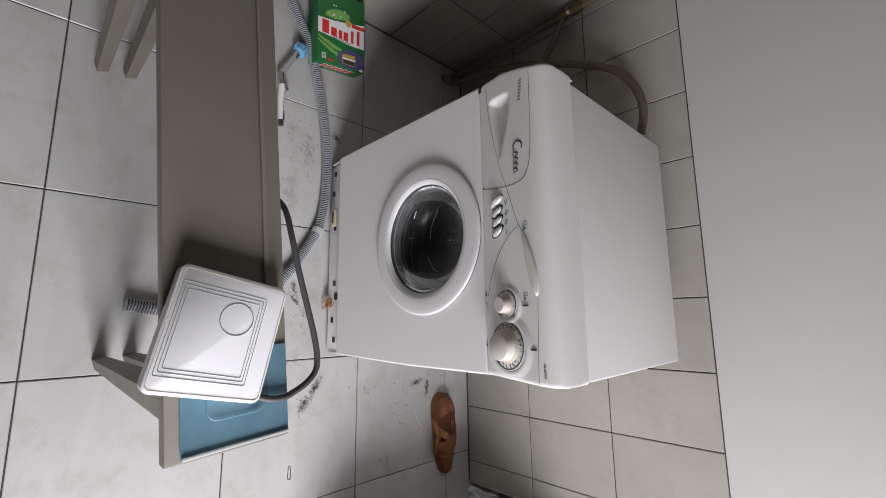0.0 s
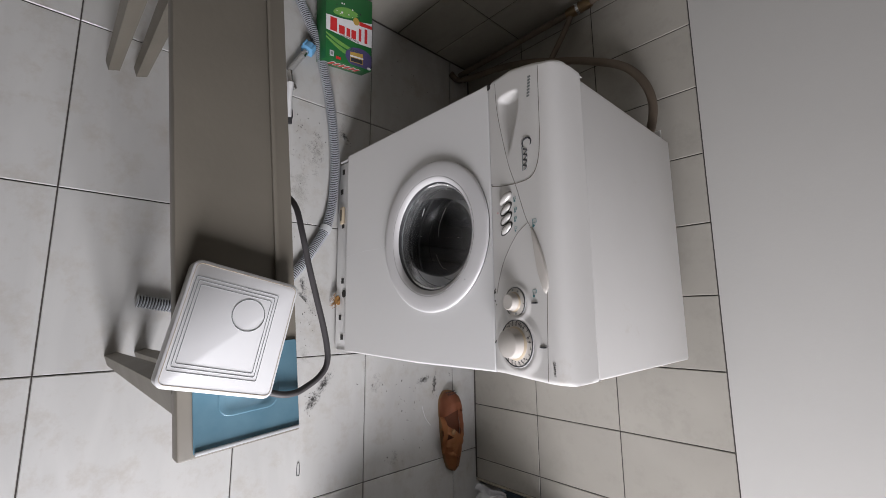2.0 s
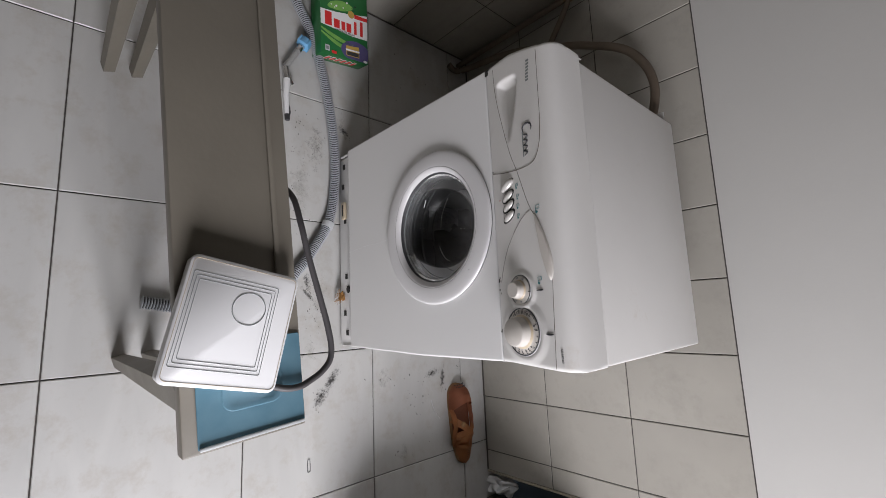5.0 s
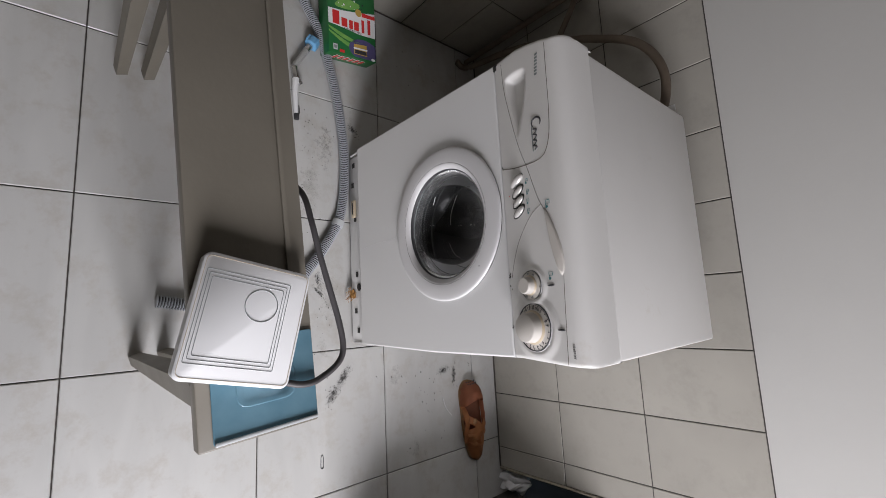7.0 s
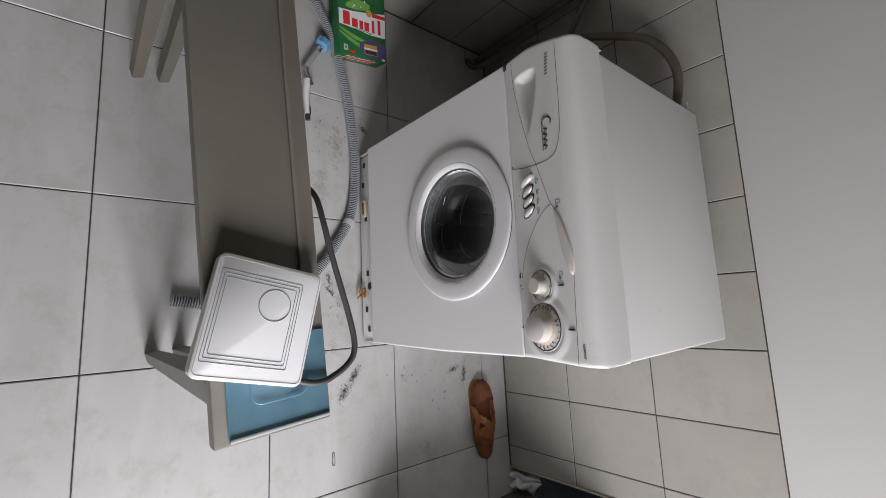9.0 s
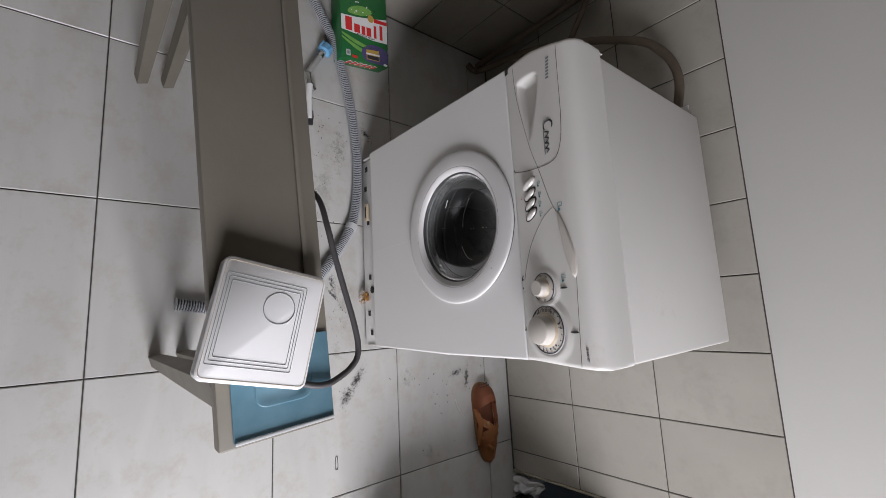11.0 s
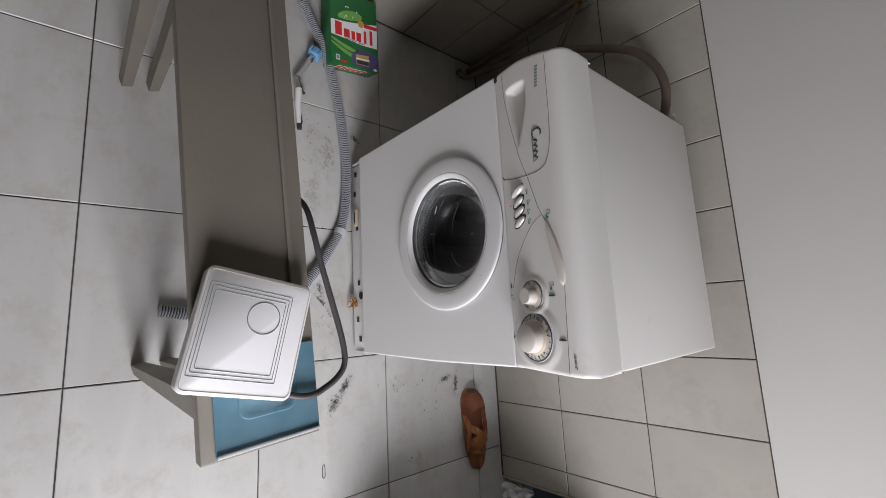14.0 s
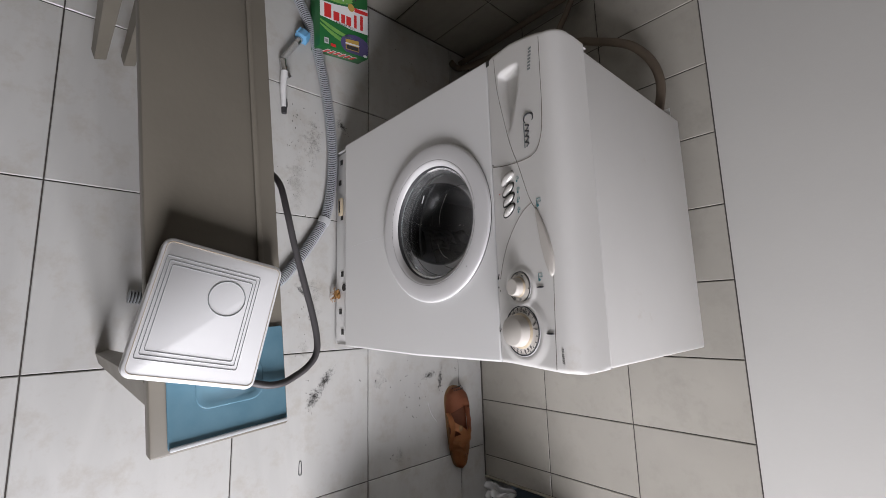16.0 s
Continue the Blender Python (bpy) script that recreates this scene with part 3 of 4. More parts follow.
        bm = lathe([(r * 0.93, -0.0031), (r * 0.92, -0.0045), (kr * 1.22, -0.0060), (kr * 1.10, -0.0085), (kr * 1.05, -kh * 0.75), (kr * 1.0, -kh * 0.94), (kr * 0.9, -kh), (0, -kh * 1.01)], 48)
        part("knob", moved(bm, m), M_KNOB, dish, "cream plastic turning knob")
        bm = lathe([(kr * 1.24, -0.0062), (kr * 1.20, -0.0074), (kr * 1.13, -0.0088), (kr * 1.085, -0.0094)], 40)
        part("grime_ring", moved(bm, m), M_BEIGE, dish, "tan grime round the knob's foot")
        if r > 0.03:
            words = (("7", 96), ("8", 108), ("9", 142), ("10", 156), ("11", 168), ("12", 180), ("13", 194), ("14", 211), ("6", 40), ("5", 26), ("4", 13), ("3", -4), ("2", -18), ("1", -36))
        else:
            words = (("90", 190), ("60", 150), ("40", 10), ("30", -30))
        for w, ang in words:
            bm = text_mesh(w, 0.0085 if r > 0.03 else 0.0055)
            a = radians(ang)
            moved(bm, m @ pose(math.cos(a) * r * 0.80, -0.0056, math.sin(a) * r * 0.80, 90, 0, 0) @ pose(0, 0, 0, 0, 0, ang - 90))
            part("number", bm, M_INK if r > 0.03 else M_GREY_INK, dish, smooth=False)
        for k in range(18 if r > 0.03 else 1):
            a = radians(-50 + k * 16) if r > 0.03 else radians(80)
            bm = moved(box(-0.0006, 0.0006, -0.0006, 0.0004, -0.0013, 0.0013), m @ pose(math.cos(a) * r * 0.90, -0.0048, math.sin(a) * r * 0.90) @ Matrix.Rotation(-a + math.pi / 2, 4, "Y"))
            part("tick", bm, M_INK, dish, smooth=False)
        bm = bmesh.new()
        bmesh.ops.create_uvsphere(bm, u_segments=12, v_segments=8, radius=1.0)
        moved(bm, on_panel(cx + 0.001, cz + r * 1.0 + 0.020, 0.0012) @ Matrix.Diagonal((0.0017, 0.0012, 0.0085, 1)))
        part("pointer_mark", bm, M_INK, wm, "small black printed mark")
    # small printed symbols
    for x, z, s in ((-0.031, 0.742, 0.8), (-0.010, 0.743, 0.8), (0.008, 0.742, 0.8), (0.027, 0.742, 0.8), (0.022, 0.791, 1.2), (0.150, 0.784, 1.1)):
        m = on_panel(x, z, 0.0003)
        bm = bmesh.new()
        for a, b, c, d in ((-0.006, 0.006, -0.005, -0.0046), (-0.006, -0.0056, -0.005, 0.003), (-0.0006, -0.0002, -0.005, 0.003), (-0.006, -0.0002, 0.0026, 0.003), (0.002, 0.0062, -0.0044, -0.0022), (0.0030, 0.0054, -0.002, -0.0008)):
            box(a * s, b * s, -0.0003, 0.0003, c * s, d * s, bm=bm)
        part("symbol", moved(bm, m), M_TEAL, wm, smooth=False)
    # brand mark as a plain dark stroke, and faint bars for the unreadable words
    arc = [(-0.1345 + 0.0095 * math.cos(radians(a)), 0.7785 + 0.0112 * math.sin(radians(a))) for a in range(50, 311, 13)]
    wave = [(-0.1265 + 0.042 * i / 40 + 0.0010 * math.cos(i * 0.62), 0.7745 - 0.0025 * i / 40 + 0.0046 * math.cos(i * 0.62 + 2.2)) for i in range(41)]
    bm = tube(on_face(arc, 0.0), [0.0009 + 0.0011 * math.sin(math.pi * i / (len(arc) - 1)) for i in range(len(arc))], 6)
    tube(on_face(wave, 0.0), [0.0009 + 0.0007 * abs(math.sin(i * 0.31)) for i in range(41)], 6, bm=bm)
    moved_bar = moved(box(-0.024, 0.024, -0.0003, 0.0003, -0.0012, 0.0012), on_panel(-0.106, 0.7665, 0.0002))
    part("brand_mark", bm, M_INK, wm, "plain dark printed mark")
    part("brand_bar", moved_bar, M_GREY_INK, wm, smooth=False)
    for i in range(7):
        bm = moved(box(-0.0018, 0.0018, -0.0003, 0.0003, -0.0035, 0.0035), on_panel(-0.263 + i * 0.0062, 0.7925 - i * 0.0008, 0.0002))
        part("print_bar", bm, M_GREY_INK, wm, smooth=False)
    bm = moved(text_mesh("CE 637 XT", 0.0054), on_panel(0.277, 0.8185, 0.0005) @ pose(0, 0, 0, 90, 0, 0))
    part("model_text", bm, M_INK, wm, "small printed code", smooth=False)
    # door
    c = pose(DOOR_X, 0, DOOR_Z)
    bm = lathe([(0.1785, -0.0015), (0.1800, -0.0033), (0.1798, -0.0058), (0.1780, -0.0078), (0.1745, -0.0088), (0.166, -0.0095), (0.156, -0.0099), (0.148, -0.0099), (0.1440, -0.0096), (0.1425, -0.0094), (0.1418, -0.0086), (0.1408, -0.0094),
                (0.1385, -0.0090), (0.1345, -0.0062), (0.1305, -0.0028), (0.1290, 0.0000), (0.1282, 0.006), (0.1280, 0.012), (0.160, 0.012), (0.160, 0.002)], 120, close=True)
    door = part("door", moved(bm, c), M_RING, wm, "round white plastic door ring, closed")
    bm = lathe([(0.1421, -0.0092), (0.1418, -0.0090), (0.1414, -0.0092)], 120)
    part("seam", moved(bm, c), M_LINE, door)
    # thin dark ring that stands in for the shade under the door's lip
    part("gap", moved(lathe([(0.174, -0.0004), (0.1791, -0.0004), (0.1791, -0.0010), (0.170, -0.0020), (0.170, -0.0006)], 96, close=True), c), M_DARK, door, "dark ring, the shade behind the door ring put into its colour")
    bm = lathe([(0.1293, -0.0008), (0.1276, 0.0002), (0.1262, 0.0060), (0.1290, 0.0100)], 120, close=True)
    part("glass_seal", moved(bm, c), M_RUBBER, door, "thin dark seal round the glass")
    outer = [(0.1268 * math.cos(radians(90 * i / 26)), 0.0) for i in range(27)]
    outer = [(r if i < 26 else 0.0, 0.004 + 0.118 * max(0.0, 1 - (r / 0.1268) ** 2.6) ** (1 / 2.6)) for i, (r, _) in enumerate(outer)]
    part("glass", moved(lathe(outer, 96), c), M_GLASS, door, "deep clear glass bowl of the door")
    bm = lathe([(0.1262, 0.0042), (0.1240, 0.0075), (0.1215, 0.0090), (0.1205, 0.0130), (0.1195, 0.0260)], 120)
    part("glass_rim", moved(bm, c), M_VEILED, door, "thick grey rim of the glass, reflected haze put into its film")
    for r, y in ((0.1216, 0.0092), (0.1180, 0.0330), (0.1010, 0.0800)):
        ring = [Vector((r * math.cos(2 * math.pi * i / 96), y, r * math.sin(2 * math.pi * i / 96))) for i in range(96)]
        part("moulded_ridge", moved(tube(ring, 0.0007, 5, closed=True), c), M_VEILED, door, "fine ridge moulded in the glass")
    bm = lathe([(0.163, 0.003), (0.158, 0.012), (0.1535, 0.018), (0.1515, 0.024), (0.1545, 0.029), (0.1500, 0.034), (0.1475, 0.040), (0.1510, 0.046), (0.1455, 0.052), (0.1440, 0.062), (0.147, 0.075), (0.155, 0.088), (0.175, 0.094), (0.20, 0.094)], 72)
    part("bellows", moved(bm, c), M_BELLOWS, wm, "dark grey rubber door seal")
    # a few dried drops on the glass, and its highlights drawn as pale strokes
    def bowl_y(x, z):
        """Depth of the glass bowl at an offset from its axis."""
        r = math.hypot(x, z)
        for (ra, ya), (rb, yb) in zip(outer, outer[1:]):
            if rb <= r <= ra:
                return ya + (yb - ya) * (ra - r) / (ra - rb)
        return outer[0][1]
    for pts, rad in (([(-0.092, -0.043), (-0.074, -0.062), (-0.051, -0.078), (-0.023, -0.086)], 0.0006), ([(0.027, -0.09), (0.043, -0.083), (0.061, -0.07), (0.068, -0.057)], 0.0006), ([(-0.09, -0.083), (-0.073, -0.097)], 0.0011)):
        line = smooth_line([(x, bowl_y(x, z) - 0.0015, z) for x, z in pts], 6)
        part("glint", moved(tube(line, rad, 6), c), M_CARD, door, "pale stroke on the glass, a highlight put in as white")
    rnd = random.Random(4)
    for i, (x, z) in enumerate([(-0.026, -0.119), (-0.023, -0.118), (-0.023, -0.115), (-0.02, -0.096), (-0.019, -0.09), (-0.017, -0.067), (-0.017, -0.06), (-0.014, -0.031), (-0.012, -0.019), (0.024, -0.119)]):
        bm = bmesh.new()
        bmesh.ops.create_icosphere(bm, subdivisions=1, radius=1.0)
        q = rnd.uniform(0.0007, 0.0013)
        part("drop", moved(bm, c @ pose(x, bowl_y(x, z) - 0.0015, z) @ Matrix.Diagonal((q, q * 0.6, q * (4 if i in (1, 2, 7) else 1), 1))), M_CARD, door, "pale dried drop on the glass")
    part("chip", moved(box(-0.0012, 0.0012, -0.0006, 0.0004, -0.0012, 0.0012, 0.0004, 1), pose(0.1170, -0.0096, 0.5990)), M_DARK, door, smooth=False)
    # tub and drum behind
    bm = lathe([(0.20, 0.092), (0.262, 0.10), (0.262, 0.46), (0, 0.47)], 64)
    part("tub", moved(bm, c), M_RUBBER, wm, "dark inside of the tub")
    drum = new("drum")
    drum.parent = wm
    drum.matrix_basis = c
    drum["label"] = "perforated steel drum that turns"
    part("shell", lathe([(0.168, 0.105), (0.172, 0.101), (0.235, 0.11), (0.245, 0.125), (0.245, 0.42), (0.235, 0.435), (0, 0.44)], 64), M_STEEL, drum)
    for k in range(3):
        bm = box(-0.022, 0.022, 0.14, 0.41, 0.19, 0.243, 0.018, 4)
        part("lifter", moved(bm, pose(0, 0, 0, 0, 120 * k + 20, 0)), M_STEEL, drum, "rounded steel drum paddle")
    return wm, drum


floor, wall_west, wall_north = build_room()
machine, drum = build_machine()


# ---- things on the floor ----
def build_drain_hose():
    pts = [(-0.868, -0.165, 0.0175), (-0.797, -0.130, 0.0175), (-0.745, -0.101, 0.0175), (-0.689, -0.0735, 0.0175), (-0.648, -0.060, 0.0175), (-0.587, -0.044, 0.0175), (-0.538, -0.032, 0.0175), (-0.469, -0.019, 0.0175),
           (-0.400, -0.009, 0.0175), (-0.314, -0.001, 0.0175), (-0.239, -0.001, 0.0175), (-0.167, -0.007, 0.0175), (-0.109, -0.018, 0.0175), (-0.077, -0.029, 0.0175), (-0.030, -0.056, 0.0175), (0.026, -0.093, 0.0175),
           (0.059, -0.119, 0.0175), (0.12, -0.18, 0.0175), (0.17, -0.32, 0.0175), (0.15, -0.5, 0.0175)]
    line = smooth_line(pts, 40)
    h = thing("drain_hose", pose(0, 0, 0), "grey corrugated plastic drain hose lying on the floor", "hose")
    # even steps, alternating radii make the ribs
    even, step, left = [line[0]], 0.00148, 0.00148
    for a, b in zip(line, line[1:]):
        d, at = (b - a).length, 0.0
        while d - at >= left:
            at += left
            even.append(a.lerp(b, at / d))
            left = step
        left -= d - at
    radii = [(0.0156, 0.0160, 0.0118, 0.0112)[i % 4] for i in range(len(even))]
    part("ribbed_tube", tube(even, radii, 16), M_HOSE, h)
    # dark core whose colour stands in for the shade between the ribs
    part("inner_tube", tube(even[::4], 0.0128, 14), M_GROOVE_SHADE, h, "dark inner tube, groove shade put into its colour")
    k = min(range(len(even)), key=lambda i: (even[i] - Vector((-0.079, -0.029, 0.0175))).length)
    part("cuff", tube(even[k - 7:k + 7], 0.0182, 18), M_CUFF, h, "pale smooth joining cuff")
    return h


def build_cable():
    pts = [(-0.05, -0.452, 0.48), (-0.020, -0.446, 0.57), (0.012, -0.437, 0.645), (0.040, -0.4285, 0.684), (0.080, -0.4225, 0.698), (0.118, -0.414, 0.700), (0.163, -0.401, 0.700), (0.208, -0.388, 0.700), (0.238, -0.382, 0.700),
           (0.256, -0.384, 0.700), (0.269, -0.395, 0.700), (0.278, -0.411, 0.7005), (0.283, -0.427, 0.7035), (0.282, -0.447, 0.7040), (0.270, -0.480, 0.7050)]
    c = thing("power_cable", pose(0, 0, 0), "dark grey rubber power cable looping over the table edge", "cable")
    part("sheath", tube(smooth_line(pts, 14), 0.0040, 12), M_CABLE, c)


def build_inlet_hose():
    t = thing("inlet_hose", pose(0, 0, 0), "braided metal inlet hose with a blue plastic nut on the floor", "hose")
    a, b = Vector((-0.668, -0.101, 0.024)), Vector((-0.606, -0.139, 0.021))
    d = (b - a).normalized()
    bm = tube([a, a + d * 0.002, a + d * 0.024, a + d * 0.026], [0.018, 0.020, 0.020, 0.017], 20)
    nut = part("nut", bm, M_BLUE, t, "blue ribbed plastic nut")
    for k in range(4):
        ang = k * math.pi / 2 + 0.4
        s = d.cross(Vector((0, 0, 1))).normalized()
        o = s * math.cos(ang) * 0.021 + Vector((0, 0, 1)) * math.sin(ang) * 0.021
        part("wing", moved(box(-0.011, 0.011, -0.003, 0.003, -0.004, 0.004, 0.0015), Matrix.Translation(a + d * 0.013 + o) @ d.to_track_quat("X", "Z").to_matrix().to_4x4()), M_BLUE, nut)
    p = a + d * 0.026
    part("ferrule", tube([p, p + d * 0.006, p + d * 0.007, p + d * 0.016, p + d * 0.017, p + d * 0.026], [0.010, 0.010, 0.0085, 0.0085, 0.010, 0.010], 16), M_CHROME, t, "ridged chrome ferrule")
    q = p + d * 0.026
    e = Vector((-0.558, -0.166, 0.018))
    part("braid", tube(smooth_line([q, q + (e - q) * 0.5, e], 8), 0.0092, 14), M_BRAID, t)
    part("elbow", tube(smooth_line([e, Vector((-0.540, -0.164, 0.018)), Vector((-0.522, -0.160, 0.018))], 6), [0.0105] * 13, 14), M_CHROME, t, "chrome elbow fitting")
    part("elbow_arm", tube([Vector((-0.528, -0.160, 0.019)), Vector((-0.508, -0.143, 0.016))], [0.0085, 0.0075], 12), M_CHROME, t, "short chrome stub")
    line = smooth_line([Vector((-0.522, -0.160, 0.018)), Vector((-0.480, -0.161, 0.015)), Vector((-0.444, -0.159, 0.013)), Vector((-0.412, -0.157, 0.012))], 8)
    part("tail", tube(line, [0.0105 - 0.004 * i / (len(line) - 1) for i in range(len(line))], 12), M_CARD, t, "white plastic tail")
    part("end_cap", tube([Vector((-0.440, -0.150, 0.009)), Vector((-0.418, -0.150, 0.009)), Vector((-0.410, -0.155, 0.009)), Vector((-0.394, -0.154, 0.0085))], [0.004, 0.006, 0.008, 0.0075], 10), M_RUBBER, t, "black rubber end")


def build_detergent_box():
    """A carton lying on its back; local x along its width, local y up its front, local z out of the front."""
    w, h, d = 0.175, 0.235, 0.062
    m = pose(-0.646, 0.017, 0.001, 0, 0, 96.5) @ pose(0, 0, 0, 10, 0, 0)
    b = thing("detergent_box", m, "green and white cardboard detergent carton lying tilted against the wall", "box")
    part("carton", box(-w / 2, w / 2, 0, h, 0.0, d, 0.002), M_GREEN, b)
    z = d + 0.0004
    def band(name, pts, mat_, lift, label=""):
        bm = bmesh.new()
        vs = [bm.verts.new((x, y, z + lift)) for x, y in pts]
        vt = [bm.verts.new((x, y, z + lift + 0.0002)) for x, y in pts]
        bm.faces.new(vt)
        for i in range(len(vs)):
            bm.faces.new((vs[i], vs[(i + 1) % len(vs)], vt[(i + 1) % len(vt)], vt[i]))
        return part(name, bm, mat_, b, label, smooth=False)
    e = w / 2 - 0.001
    band("white_band", [(-e, 0.0895), (-e * 0.4, 0.085), (e * 0.3, 0.078), (e, 0.079), (e, 0.160), (e * 0.3, 0.148), (-e * 0.4, 0.139), (-e, 0.136)], M_CARD, 0.0, "white printed band")
    for k, (y0, y1, up) in enumerate(((0.036, 0.064, 0.024), (0.054, 0.076, 0.018))):
        lo = [(-e + 2 * e * i / 14 * (0.9 - 0.1 * k), y0 + (y1 - y0) * (1 - i / 14) ** 2 - up * math.sin(math.pi * i / 14) * 0.6) for i in range(15)]
        hi = [(x, y + 0.013 * math.sin(math.pi * min(1, i / 14 + 0.12))) for i, (x, y) in enumerate(lo)]
        band("swirl", lo + hi[::-1], M_LIME, 0.0001 + 0.0002 * k, "lime green printed swirl")
    leaf = smooth_line([(x, y, 0) for x, y in ((-0.060, 0.148), (-0.050, 0.166), (-0.010, 0.180), (0.030, 0.172), (0.016, 0.156), (-0.020, 0.147))], 5, True)
    band("leaf_print", [(p.x, p.y) for p in leaf][::-1], M_LIME, 0.0001)
    rd = random.Random(5)
    for _ in range(14):
        x, y, r = rd.uniform(-0.05, 0.045), rd.uniform(0.150, 0.190), rd.uniform(0.0012, 0.0034)
        band("print_dot", [(x + r * math.cos(a), y + r * math.sin(a)) for a in [2 * math.pi * i / 9 for i in range(9)]], M_CARD if rd.random() > 0.5 else M_INK, 0.0004)
    pts = [(min(e, 0.056 * math.cos(a) + 0.040), max(0.003, 0.030 + 0.034 * math.sin(a))) for a in [2 * math.pi * i / 28 for i in range(28)]]
    band("flower_print", pts, M_PURPLE, 0.0003, "purple lavender picture")
    band("label_print", [(0.003, 0.012), (0.052, 0.0125), (0.051, 0.048), (0.002, 0.0435)], M_GOLD, 0.0006)
    band("label_dark", [(0.005, 0.014), (0.050, 0.0145), (0.0495, 0.027), (0.005, 0.026)], M_INK, 0.0009)
    band("label_white", [(0.001, 0.028), (0.053, 0.0295), (0.053, 0.0345), (0.001, 0.033)], M_CARD, 0.0012)
    band("badge_print", [(-0.073, 0.010), (-0.058, 0.010), (-0.058, 0.028), (-0.073, 0.028)], M_CUFF, 0.0006)
    band("badge_dark", [(-0.070, 0.014), (-0.061, 0.014), (-0.061, 0.024), (-0.070, 0.024)], M_GREY_INK, 0.0009)
    band("tag_print", [(-0.051, 0.006), (-0.033, 0.0055), (-0.033, 0.0145), (-0.051, 0.015)], M_RED, 0.0006)
    pts = [(0.0235 + 0.012 * math.cos(a), 0.147 + 0.012 * math.sin(a)) for a in [2 * math.pi * i / 20 for i in range(20)]]
    band("gold_seal", pts, M_GOLD, 0.0006)
    band("red_ribbon", [(0.036, 0.138), (e, 0.140), (e, 0.151), (0.036, 0.151)], M_RED, 0.0004)
    band("small_oval", [(0.076 + 0.008 * math.cos(a), 0.006 + 0.0042 * math.sin(a)) for a in [2 * math.pi * i / 16 for i in range(16)]], M_CARD, 0.0006)
    # the brand as a row of plain red blocks
    for x, y0, y1, wd in ((-0.060, 0.091, 0.133, 0.024), (-0.030, 0.090, 0.117, 0.021), (-0.006, 0.089, 0.116, 0.014), (0.0145, 0.088, 0.116, 0.018), (0.039, 0.087, 0.128, 0.010), (0.0625, 0.0865, 0.134, 0.011)):
        part("red_block", box(x - wd / 2, x + wd / 2, y0, y1, z + 0.0002, z + 0.0006, 0.00015, 1), M_RED, b, smooth=False)
    part("small_words", moved(text_mesh("LAVENDER FRESH", 0.0092), pose(-0.001, 0.0838, z + 0.0008, 0, 0, -3)), M_INK, b, smooth=False)
    # end flap with red and white strokes
    for i in range(6):
        x = -0.052 + i * 0.019
        bm = moved(box(-0.0065, 0.0065, -0.0006, 0.0, -0.014, 0.016, 0.0005), pose(x, -0.0003, 0.034, 0, 14, 0))
        part("flap_stroke", bm, M_CARD, b, smooth=False)
        bm = moved(box(-0.0045, 0.0045, -0.0006, 0.0, -0.012, 0.0135, 0.0005), pose(x, -0.0011, 0.034, 0, 14, 0))
        part("flap_stroke", bm, M_RED, b, smooth=False)


